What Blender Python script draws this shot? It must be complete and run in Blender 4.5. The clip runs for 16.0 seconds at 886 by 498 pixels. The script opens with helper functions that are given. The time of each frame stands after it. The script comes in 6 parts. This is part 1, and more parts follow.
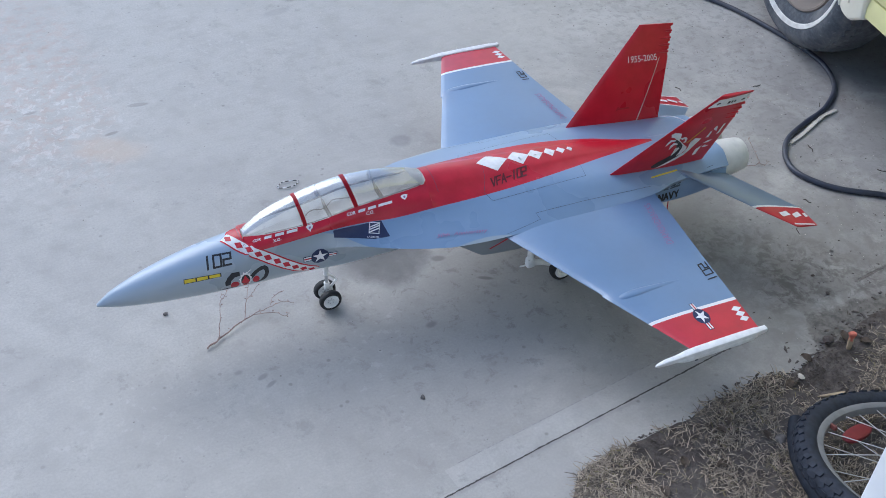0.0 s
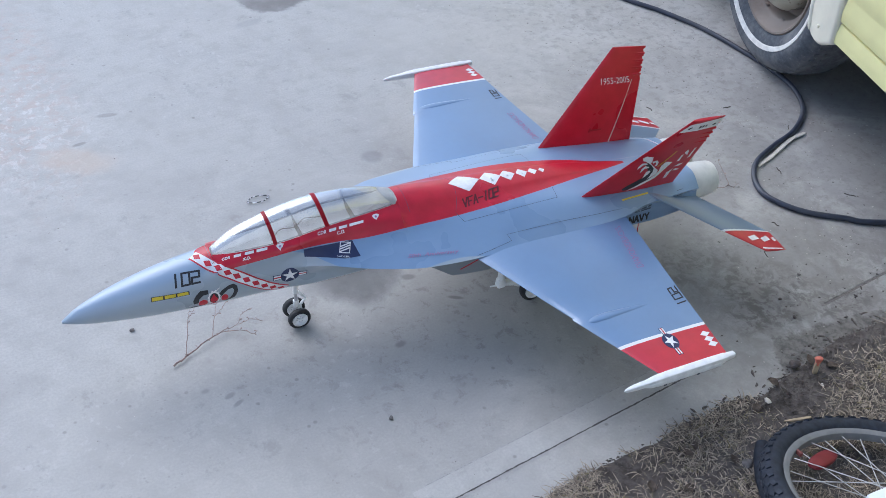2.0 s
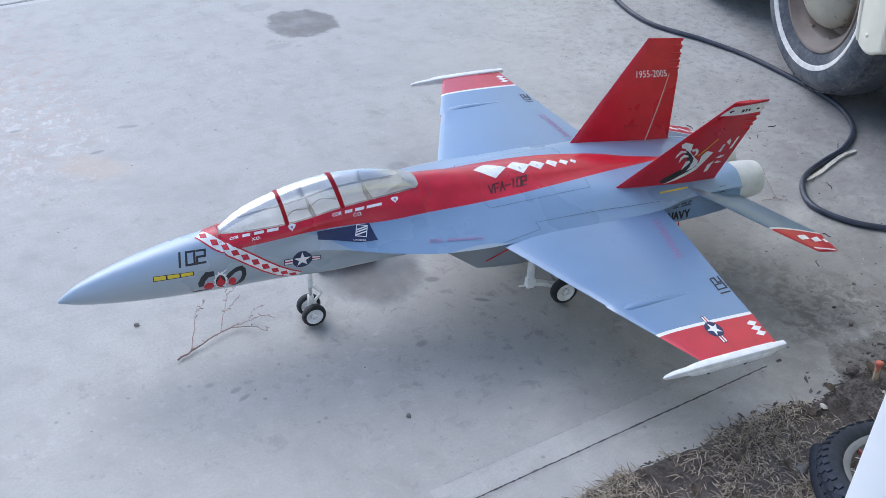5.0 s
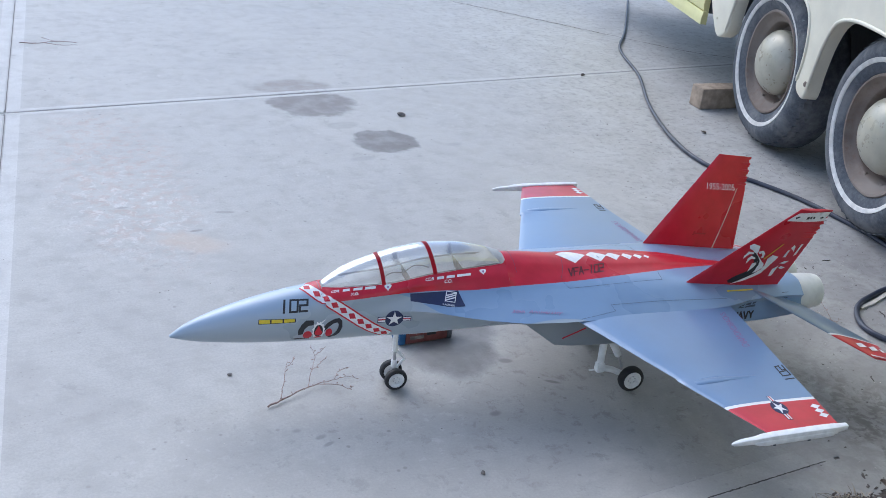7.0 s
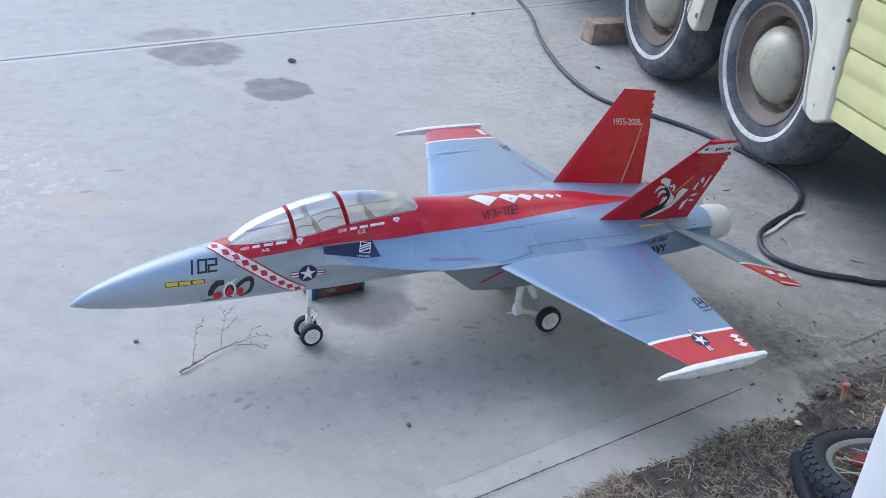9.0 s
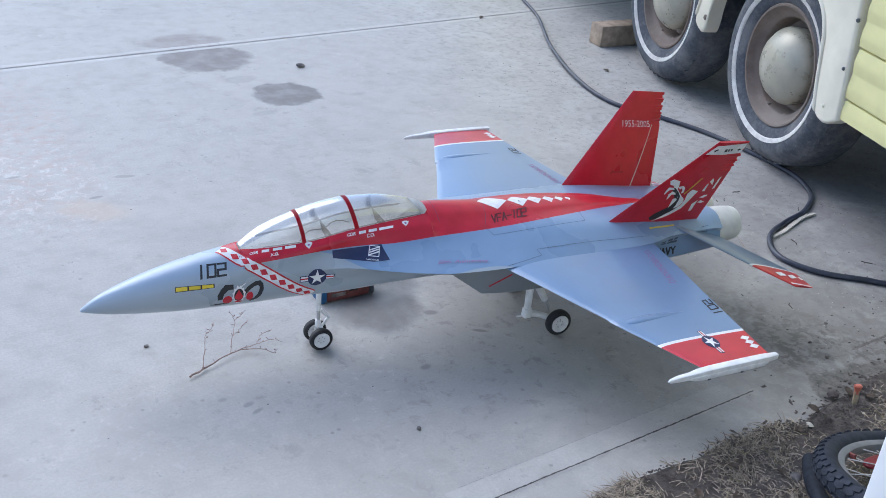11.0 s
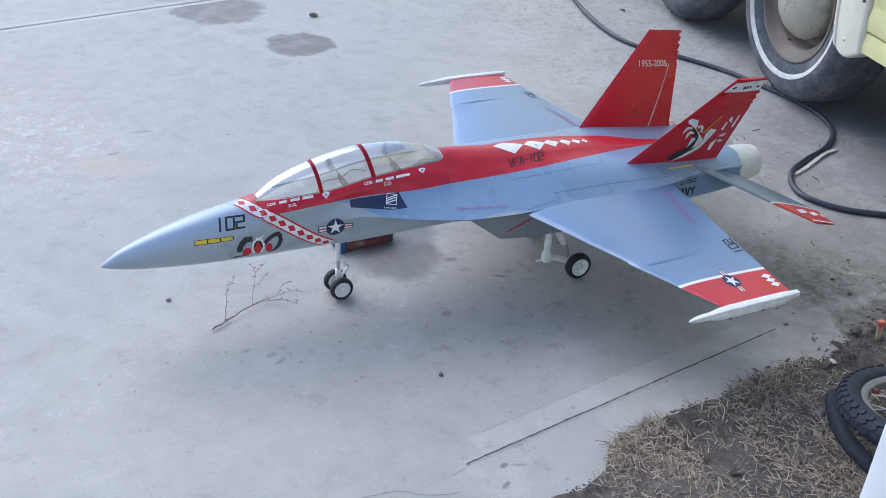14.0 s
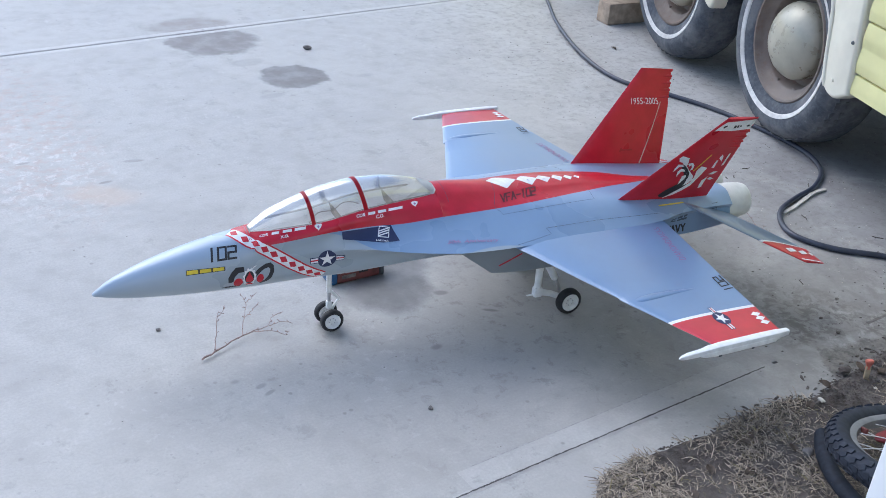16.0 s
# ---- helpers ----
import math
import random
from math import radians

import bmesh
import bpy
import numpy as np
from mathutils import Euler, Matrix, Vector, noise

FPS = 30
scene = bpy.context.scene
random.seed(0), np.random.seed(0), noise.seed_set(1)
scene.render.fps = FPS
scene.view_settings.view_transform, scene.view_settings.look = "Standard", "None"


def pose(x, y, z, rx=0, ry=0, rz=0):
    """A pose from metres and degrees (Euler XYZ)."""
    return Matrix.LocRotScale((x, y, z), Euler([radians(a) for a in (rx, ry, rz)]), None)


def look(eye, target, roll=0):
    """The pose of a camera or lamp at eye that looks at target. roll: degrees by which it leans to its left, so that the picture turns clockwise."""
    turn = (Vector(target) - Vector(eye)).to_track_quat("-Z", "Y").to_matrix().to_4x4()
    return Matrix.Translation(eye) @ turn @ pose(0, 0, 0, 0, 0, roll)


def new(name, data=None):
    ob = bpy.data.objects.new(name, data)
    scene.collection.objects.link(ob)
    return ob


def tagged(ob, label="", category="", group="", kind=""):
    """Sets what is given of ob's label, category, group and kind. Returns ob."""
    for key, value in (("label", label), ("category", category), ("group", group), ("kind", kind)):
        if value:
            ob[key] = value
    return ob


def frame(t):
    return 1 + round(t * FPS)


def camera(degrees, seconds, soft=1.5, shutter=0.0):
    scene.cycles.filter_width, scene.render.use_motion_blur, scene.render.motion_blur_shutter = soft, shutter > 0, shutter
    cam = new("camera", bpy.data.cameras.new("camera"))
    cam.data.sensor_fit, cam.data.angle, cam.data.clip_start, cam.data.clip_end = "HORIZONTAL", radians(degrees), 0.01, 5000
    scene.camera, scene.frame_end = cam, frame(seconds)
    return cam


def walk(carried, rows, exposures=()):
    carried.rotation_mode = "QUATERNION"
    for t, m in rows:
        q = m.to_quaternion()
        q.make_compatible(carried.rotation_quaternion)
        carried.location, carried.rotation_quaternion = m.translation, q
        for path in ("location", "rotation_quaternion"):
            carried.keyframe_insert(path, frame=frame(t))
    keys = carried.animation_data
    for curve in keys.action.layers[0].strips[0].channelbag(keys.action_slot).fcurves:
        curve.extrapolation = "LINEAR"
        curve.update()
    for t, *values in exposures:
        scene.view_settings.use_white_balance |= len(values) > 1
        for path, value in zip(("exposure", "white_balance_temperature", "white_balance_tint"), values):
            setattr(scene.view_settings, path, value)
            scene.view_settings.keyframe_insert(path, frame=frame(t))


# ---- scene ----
from mathutils.bvhtree import BVHTree

# ---- camera and walk: t, eye x y z, yaw, pitch, lean to the right ----
cam = camera(45.0, 16.0, soft=0.85)
ROWS = [
    (0.0, -0.081, -1.841, 1.875, -26.76, -40.75, -3.23),
    (0.5, -0.087, -1.817, 1.892, -27.38, -40.68, -5.23),
    (1.0, -0.080, -1.822, 1.888, -28.71, -41.46, -5.55),
    (1.5, -0.074, -1.819, 1.892, -29.07, -40.41, -5.35),
    (2.0, -0.077, -1.811, 1.897, -29.01, -40.34, -5.54),
    (2.5, -0.082, -1.809, 1.895, -28.59, -40.07, -5.37),
    (3.0, -0.082, -1.817, 1.895, -28.50, -39.73, -5.36),
    (3.5, -0.075, -1.818, 1.886, -29.01, -39.74, -5.42),
    (3.8, -0.052, -1.790, 1.835, -28.30, -39.30, -4.85),
    (4.0, -0.006, -1.765, 1.765, -26.33, -38.69, -2.72),
    (4.2, 0.028, -1.750, 1.694, -27.20, -38.52, -2.65),
    (5.25, -0.045, -1.930, 1.580, -24.50, -33.40, -4.30),
    (6.3, -0.175, -2.084, 1.495, -23.07, -28.18, -7.21),
    (6.5, -0.233, -2.095, 1.482, -21.53, -27.26, -6.43),
    (6.8, -0.236, -2.106, 1.477, -20.20, -26.25, -5.60),
    (7.0, -0.241, -2.084, 1.470, -22.61, -25.76, -6.67),
    (7.3, -0.266, -2.024, 1.437, -25.70, -26.45, -7.15),
    (7.5, -0.271, -2.003, 1.435, -26.43, -27.94, -6.77),
    (8.0, -0.268, -1.994, 1.438, -25.75, -30.21, -6.05),
    (8.5, -0.258, -2.004, 1.438, -28.29, -28.98, -6.86),
    (9.0, -0.269, -2.001, 1.439, -29.71, -27.99, -6.88),
    (11.5, -0.266, -2.002, 1.435, -28.95, -27.83, -6.10),
    (12.0, -0.267, -2.003, 1.434, -29.03, -27.83, -5.90),
    (12.5, -0.267, -2.003, 1.434, -29.04, -27.88, -5.81),
    (13.0, -0.267, -2.003, 1.434, -28.98, -28.14, -5.59),
    (13.5, -0.267, -2.001, 1.429, -28.30, -28.58, -4.71),
    (14.0, -0.259, -2.004, 1.431, -28.05, -30.67, -4.18),
    (14.5, -0.260, -2.003, 1.436, -29.03, -29.93, -5.16),
    (15.0, -0.267, -2.003, 1.433, -29.11, -29.26, -5.49),
    (15.5, -0.268, -2.002, 1.434, -28.73, -28.96, -5.27),
    (16.0, -0.268, -2.004, 1.434, -28.62, -28.86, -5.29),
]


def aim(ex, ey, ez, yaw, pitch, lean):
    a, b = math.radians(yaw), math.radians(pitch)
    ahead = Vector((-math.sin(a) * math.cos(b), math.cos(a) * math.cos(b), math.sin(b)))
    eye = Vector((ex, ey, ez))
    return look(eye, eye + ahead, -lean)


walk(cam, [(r[0], aim(*r[1:])) for r in ROWS], exposures=[(0.0, 0.50, 5600, 8), (0.5, 0.70, 5560, 9), (1.0, 0.67, 5540, 9), (1.5, 0.64, 5570, 9), (2.5, 0.68, 5570, 9), (3.5, 0.76, 5570, 9), (6.5, 0.63, 5570, 9), (9.0, 0.69, 5570, 9), (12.5, 0.71, 5570, 9), (14.0, 0.71, 5570, 9), (16.0, 0.79, 5570, 9)])

# ---- world and light: open sky, soft sun behind thin cloud ----
SUN_ELEVATION, SUN_AZIMUTH = math.radians(46), math.radians(-21)   # azimuth from +y towards +x
world = bpy.data.worlds.new("sky")
scene.world = world
world.use_nodes = True
wn = world.node_tree.nodes
wn.clear()
sky = wn.new("ShaderNodeTexSky")
sky.sky_type = "NISHITA"
sky.sun_disc = False
sky.sun_elevation = SUN_ELEVATION
sky.sun_rotation = SUN_AZIMUTH
sky.air_density, sky.dust_density, sky.ozone_density = 1.0, 2.0, 1.0
back = wn.new("ShaderNodeBackground")
back.inputs["Strength"].default_value = 0.135
world_out = wn.new("ShaderNodeOutputWorld")
world.node_tree.links.new(sky.outputs["Color"], back.inputs["Color"])
world.node_tree.links.new(back.outputs["Background"], world_out.inputs["Surface"])
sun_data = bpy.data.lights.new("sun", "SUN")
sun_data.energy, sun_data.angle, sun_data.color = 0.85, math.radians(60), (1.0, 0.955, 0.89)
sun = new("sun", sun_data)
sun_dir = Vector((math.sin(SUN_AZIMUTH) * math.cos(SUN_ELEVATION), math.cos(SUN_AZIMUTH) * math.cos(SUN_ELEVATION), math.sin(SUN_ELEVATION)))
sun.matrix_world = look(sun_dir * 20, (0, 0, 0))

# ---- materials ----
class Mat:
    """A small builder of node materials."""

    def __init__(self, name):
        self.m = bpy.data.materials.new(name)
        self.m.use_nodes = True
        self.t = self.m.node_tree
        self.b = self.t.nodes["Principled BSDF"]
        self.pos = self.t.nodes.new("ShaderNodeTexCoord").outputs["Object"]

    def put(self, socket, value):
        if isinstance(value, bpy.types.NodeSocket):
            self.t.links.new(value, socket)
        elif isinstance(value, (tuple, list)) and len(value) == 3 and socket.type == "RGBA":
            socket.default_value = (*value, 1)
        else:
            socket.default_value = value

    def noise(self, scale, detail=4.0, rough=0.55, vec=None, distort=0.0):
        n = self.t.nodes.new("ShaderNodeTexNoise")
        self.put(n.inputs["Vector"], vec or self.pos)
        n.inputs["Scale"].default_value, n.inputs["Detail"].default_value = scale, detail
        n.inputs["Roughness"].default_value, n.inputs["Distortion"].default_value = rough, distort
        return n.outputs["Fac"]

    def voronoi(self, scale, feature="F1", vec=None):
        n = self.t.nodes.new("ShaderNodeTexVoronoi")
        n.feature = feature
        self.put(n.inputs["Vector"], vec or self.pos)
        n.inputs["Scale"].default_value = scale
        return n.outputs["Distance"]

    def math(self, op, a, b=0.0, c=0.0, clamp=False):
        n = self.t.nodes.new("ShaderNodeMath")
        n.operation, n.use_clamp = op, clamp
        for i, v in enumerate((a, b, c)):
            self.put(n.inputs[i], v)
        return n.outputs[0]

    def ramp(self, fac, lo, hi, to_lo=0.0, to_hi=1.0):
        n = self.t.nodes.new("ShaderNodeMapRange")
        n.interpolation_type = "SMOOTHSTEP"
        self.put(n.inputs[0], fac)
        for i, v in enumerate((lo, hi, to_lo, to_hi)):
            n.inputs[i + 1].default_value = v
        return n.outputs[0]

    def mix(self, fac, a, b):
        n = self.t.nodes.new("ShaderNodeMix")
        n.data_type = "RGBA"
        self.put(n.inputs[0], fac)
        self.put(n.inputs[6], a)
        self.put(n.inputs[7], b)
        return n.outputs[2]

    def split(self, vec=None):
        n = self.t.nodes.new("ShaderNodeSeparateXYZ")
        self.put(n.inputs[0], vec or self.pos)
        return n.outputs

    def vec(self, x, y, z):
        n = self.t.nodes.new("ShaderNodeCombineXYZ")
        for i, v in enumerate((x, y, z)):
            self.put(n.inputs[i], v)
        return n.outputs[0]

    def curve(self, x, pts, lo, hi):
        """A float curve through pts (x, value), with x between lo and hi and values between 0 and 1."""
        n = self.t.nodes.new("ShaderNodeFloatCurve")
        self.put(n.inputs["Value"], self.math("DIVIDE", self.math("SUBTRACT", x, lo), hi - lo, clamp=True))
        c = n.mapping.curves[0]
        for i, (px, py) in enumerate(pts):
            u = (px - lo) / (hi - lo)
            if i < 2:
                c.points[i].location = (u, py)
            else:
                c.points.new(u, py)
        n.mapping.update()
        return n.outputs[0]

    def bump(self, height, strength=0.3, distance=0.002):
        n = self.t.nodes.new("ShaderNodeBump")
        n.inputs["Strength"].default_value, n.inputs["Distance"].default_value = strength, distance
        self.put(n.inputs["Height"], height)
        self.put(self.b.inputs["Normal"], n.outputs[0])
        return self

    def set(self, color=None, rough=None, metal=None, **more):
        for key, v in (("Base Color", color), ("Roughness", rough), ("Metallic", metal), *((k.replace("_", " "), w) for k, w in more.items())):
            if v is not None:
                self.put(self.b.inputs[key], v)
        return self


def shade(c, k):
    return tuple(min(1.0, v * k) for v in c)


def worn(name, color, rough=0.45, metal=0.0, amount=0.25, scale=30.0, bump=0.15, dist=0.0006, dirt=(0.12, 0.10, 0.08), dirt_amount=0.0):
    """Paint, rubber, wood or metal with two scales of variation."""
    m = Mat(name)
    n1, n2 = m.noise(scale, 5), m.noise(scale * 0.13, 3)
    col = m.mix(m.ramp(n1, 0.3, 0.7), shade(color, 1 - amount), shade(color, 1 + amount * 0.6))
    col = m.mix(m.math("MULTIPLY", m.ramp(n2, 0.4, 0.75), max(dirt_amount, amount * 0.35)), col, dirt if dirt_amount else shade(color, 0.7))
    m.set(col, m.ramp(n2, 0.2, 0.8, rough * 0.85, min(1, rough * 1.2)), metal)
    m.bump(n1, bump, dist)
    return m.m


def spot(m, x, y, rx, ry, ang=0.0, soft=0.25, wob=None, amount=0.35):
    """A mask with a ragged rim round one place of the ground."""
    s = m.split()
    dx, dy = m.math("SUBTRACT", s[0], x), m.math("SUBTRACT", s[1], y)
    ca, sa = math.cos(ang), math.sin(ang)
    u = m.math("ADD", m.math("MULTIPLY", dx, ca / rx), m.math("MULTIPLY", dy, sa / rx))
    v = m.math("ADD", m.math("MULTIPLY", dx, -sa / ry), m.math("MULTIPLY", dy, ca / ry))
    d = m.math("SQRT", m.math("ADD", m.math("MULTIPLY", u, u), m.math("MULTIPLY", v, v)))
    if wob is not None:
        d = m.math("ADD", d, m.math("MULTIPLY", m.math("SUBTRACT", wob, 0.5), amount * 2))
    return m.ramp(d, 1.0 - soft, 1.0 + soft, 1.0, 0.0)


# stains on the concrete: place, half sizes, turn, colour, strength, softness of the rim
STAINS = (
    (0.838, 2.125, 0.180, 0.160, 0.2, (0.170, 0.148, 0.135), 0.80, 0.12), (1.025, 1.672, 0.128, 0.124, 0.0, (0.145, 0.130, 0.120), 0.82, 0.10),
    (0.800, 2.355, 0.165, 0.090, 0.1, (0.235, 0.195, 0.170), 0.62, 0.22), (0.90, 1.86, 0.07, 0.035, 0.2, (0.27, 0.25, 0.23), 0.4, 0.3),
    (0.745, 0.120, 0.105, 0.095, 0.0, (0.135, 0.130, 0.126), 0.80, 0.28), (0.785, 0.225, 0.12, 0.09, 0.3, (0.135, 0.130, 0.126), 0.76, 0.28), (0.64, 0.120, 0.05, 0.035, 0.4, (0.25, 0.24, 0.23), 0.45, 0.5),
    (0.752, -0.148, 0.014, 0.009, 0.3, (0.19, 0.18, 0.17), 0.7, 0.5), (0.871, 0.072, 0.017, 0.010, -0.2, (0.18, 0.17, 0.16), 0.75, 0.4), (0.316, -0.157, 0.013, 0.007, 0.4, (0.22, 0.21, 0.20), 0.7, 0.4),
    (0.327, -0.186, 0.015, 0.006, 0.5, (0.22, 0.21, 0.20), 0.7, 0.4), (0.268, -0.123, 0.010, 0.007, 0.1, (0.25, 0.24, 0.23), 0.6, 0.5), (0.953, -0.044, 0.020, 0.006, -0.5, (0.16, 0.15, 0.14), 0.7, 0.4),
    (0.625, -0.665, 0.009, 0.006, 0.3, (0.15, 0.14, 0.135), 0.8, 0.2), (0.603, -0.715, 0.012, 0.005, 0.5, (0.15, 0.14, 0.135), 0.75, 0.2), (0.655, -0.675, 0.016, 0.004, -0.4, (0.22, 0.21, 0.205), 0.6, 0.2),
    (0.195, 0.954, 0.022, 0.008, 0.2, (0.23, 0.21, 0.19), 0.7, 0.3), (0.300, 1.081, 0.030, 0.010, -0.1, (0.25, 0.23, 0.21), 0.6, 0.3), (-0.012, 1.149, 0.020, 0.007, 0.1, (0.25, 0.23, 0.21), 0.6, 0.3),
    (0.99, 0.61, 0.035, 0.03, 0.0, (0.22, 0.21, 0.20), 0.6, 0.3), (0.885, 1.50, 0.05, 0.02, 0.2, (0.3, 0.28, 0.27), 0.45, 0.3), (1.30, 1.62, 0.035, 0.016, 0.2, (0.33, 0.31, 0.30), 0.5, 0.4))


def concrete(name, base=(0.447, 0.430, 0.396), smooth=False):
    m = Mat(name)
    fine, mid, big = m.noise(160, 6, 0.65), m.noise(14, 6, 0.6), m.noise(1.3, 4, 0.55)
    wob = m.noise(9, 5, 0.6)
    s = m.split()
    broom = m.noise(1.0, 5, 0.6, vec=m.vec(m.math("MULTIPLY", s[0], 7), m.math("MULTIPLY", m.math("SUBTRACT", s[1], m.math("MULTIPLY", s[0], 0.16)), 75), 0.0))
    col = m.mix(m.ramp(fine, 0.3, 0.7), shade(base, 0.89), shade(base, 1.09))
    col = m.mix(m.math("MULTIPLY", m.ramp(broom, 0.40, 0.68), 0.22), col, shade(base, 0.80))
    blotch = m.noise(4.5, 6, 0.68, distort=0.6)
    col = m.mix(m.math("MULTIPLY", m.ramp(blotch, 0.44, 0.64), 0.46), col, (base[0] * 0.80, base[1] * 0.79, base[2] * 0.80))
    col = m.mix(m.math("MULTIPLY", m.ramp(mid, 0.47, 0.68), 0.34), col, (base[0] * 0.74, base[1] * 0.72, base[2] * 0.70))
    col = m.mix(m.math("MULTIPLY", m.ramp(big, 0.35, 0.7), 0.4), col, (base[0] * 1.10, base[1] * 1.09, base[2] * 1.07))
    # pits, speckles and pale worn places
    pits = m.math("MULTIPLY", m.ramp(m.voronoi(19), 0.05, 0.13, 1, 0), m.ramp(m.noise(3.1, 2), 0.48, 0.62))
    col = m.mix(m.math("MULTIPLY", pits, 0.55), col, (0.17, 0.158, 0.145))
    pale = m.math("MULTIPLY", m.ramp(m.noise(34, 4, 0.7), 0.56, 0.66), m.ramp(m.noise(2.3, 3), 0.5, 0.66))
    col = m.mix(m.math("MULTIPLY", pale, 0.32), col, (0.63, 0.62, 0.59))
    specks = m.math("MULTIPLY", m.ramp(m.voronoi(62), 0.10, 0.20, 1, 0), m.ramp(m.noise(8, 3, 0.6), 0.52, 0.60))
    col = m.mix(m.math("MULTIPLY", specks, 0.34), col, (0.20, 0.186, 0.172))
    scuff = m.math("MULTIPLY", m.ramp(m.noise(11, 6, 0.74, distort=0.3), 0.56, 0.66), m.ramp(m.noise(1.9, 3), 0.40, 0.60))
    col = m.mix(m.math("MULTIPLY", scuff, 0.40), col, (0.235, 0.218, 0.203))
    if not smooth:
        # thin dirt plus shade painted into the colour under the jet, speckled towards the trailer
        dirt_and_shade = m.math("MULTIPLY", m.ramp(s[0], -0.6, 2.2, 0.45, 1.0), m.math("MULTIPLY", m.ramp(s[1], 2.0, 0.3), m.ramp(m.noise(3.4, 6, 0.66, distort=0.8), 0.28, 0.60)))
        col = m.mix(m.math("MULTIPLY", dirt_and_shade, m.math("MULTIPLY", m.ramp(s[0], 1.15, 1.75, 0.42, 0.78), m.ramp(s[1], 0.4, 1.1, 1.0, 0.3))), col, (0.245, 0.232, 0.220))
        # pale wear, plus brightness painted in where the trailer side renders too dark
        worn_and_lit = m.math("MULTIPLY", m.math("MULTIPLY", m.ramp(s[0], 1.3, 2.1), m.ramp(s[1], 0.3, 1.1, 0.25, 1.0)), m.ramp(m.noise(7, 6, 0.7, distort=0.4), 0.44, 0.60))
        col = m.mix(m.math("MULTIPLY", worn_and_lit, 0.40), col, (0.56, 0.55, 0.52))
        grit = m.math("MULTIPLY", m.ramp(s[0], 1.2, 2.3), m.ramp(m.noise(30, 5, 0.7), 0.50, 0.63))
        col = m.mix(m.math("MULTIPLY", grit, 0.42), col, (0.20, 0.182, 0.166))
        flecks = m.math("MULTIPLY", spot(m, 1.15, -0.02, 0.75, 0.42, 0.16, 0.6, wob, 0.6), m.ramp(m.noise(21, 6, 0.74, distort=0.4), 0.54, 0.64))
        col = m.mix(m.math("MULTIPLY", flecks, 0.46), col, (0.190, 0.170, 0.158))
        rust = m.math("MULTIPLY", spot(m, 0.0, 1.42, 0.20, 0.62, 0.12, 0.5, wob, 0.6), m.ramp(m.noise(22, 5, 0.7), 0.44, 0.62))
        col = m.mix(m.math("MULTIPLY", rust, 0.42), col, (0.46, 0.32, 0.25))
        scab = m.math("MULTIPLY", spot(m, 0.02, 1.14, 0.22, 0.34, 0.1, 0.8, wob, 0.8), m.ramp(m.noise(27, 6, 0.75, distort=0.6), 0.52, 0.62))
        col = m.mix(m.math("MULTIPLY", scab, 0.34), col, (0.74, 0.725, 0.70))
        tan = spot(m, 0.175, 0.875, 0.105, 0.05, -0.5, 0.6, wob, 0.7)
        col = m.mix(m.math("MULTIPLY", tan, 0.42), col, (0.52, 0.40, 0.29))
        for x, y, rx, ry, ang, c, k, soft in STAINS:
            col = m.mix(m.math("MULTIPLY", m.math("MULTIPLY", spot(m, x, y, rx, ry, ang, soft, wob, 0.45), m.ramp(mid, 0.25, 0.6, 0.78, 1.0)), k), col, c)
        # earth washed over the concrete from the grass bed, thickest along its rim
        off = m.math("ADD", m.math("SUBTRACT", s[1], m.math("MULTIPLY", s[0], 0.158)), 0.722)
        reach = m.math("ADD", off, m.math("ADD", m.math("MULTIPLY", m.math("SUBTRACT", wob, 0.5), 0.30), m.math("MULTIPLY", m.math("SUBTRACT", m.noise(31, 5, 0.7), 0.5), 0.12)))
        soil = m.mix(m.ramp(m.noise(42, 5, 0.7), 0.36, 0.64), (0.072, 0.064, 0.058), (0.185, 0.168, 0.150))
        rim = m.math("SUBTRACT", m.curve(s[0], [(1.40, 0.06), (1.58, 0.12), (1.625, 0.24), (1.66, 0.285), (1.73, 0.272), (1.80, 0.255), (1.90, 0.225), (2.02, 0.20), (2.60, 0.20)], 1.40, 2.60), 0.30)
        ragged = m.math("ADD", m.math("MULTIPLY", m.math("SUBTRACT", wob, 0.5), 0.11), m.math("MULTIPLY", m.math("SUBTRACT", m.noise(37, 6, 0.75), 0.5), 0.13))
        thick = m.math("MULTIPLY", m.ramp(m.math("ADD", m.math("SUBTRACT", off, rim), ragged), -0.016, 0.014, 1, 0), m.ramp(s[0], 1.46, 1.52))
        thin = m.math("MULTIPLY", m.math("MULTIPLY", m.ramp(reach, 0.02, 0.44, 1, 0), m.ramp(s[0], 1.32, 1.66)), m.ramp(m.noise(17, 6, 0.72, distort=0.5), 0.36, 0.60, 0.30, 1.0))
        col = m.mix(m.math("MULTIPLY", thin, 0.72), col, (0.180, 0.164, 0.150))
        for x, y, rx, ry, k in ((1.765, -0.385, 0.15, 0.085, 0.80), (1.73, -0.275, 0.13, 0.07, 0.62), (1.64, -0.39, 0.09, 0.06, 0.55), (1.93, -0.44, 0.11, 0.05, 0.70), (1.62, -0.16, 0.16, 0.07, 0.45)):
            clods = m.math("MULTIPLY", spot(m, x, y, rx, ry, 0.16, 0.55, wob, 0.7), m.ramp(m.noise(27, 6, 0.74, distort=0.5), 0.43, 0.60))
            col = m.mix(m.math("MULTIPLY", clods, k), col, (0.112, 0.099, 0.089))
        col = m.mix(m.math("MULTIPLY", thick, 0.90), col, soil)
    m.set(col, m.ramp(mid, 0.3, 0.7, 0.48, 0.64), Specular_IOR_Level=0.6)
    h = m.math("ADD", m.math("MULTIPLY", fine, 0.2), m.math("SUBTRACT", mid, m.math("MULTIPLY", pits, 0.8)))
    m.bump(h, 0.13, 0.0014)
    return m.m


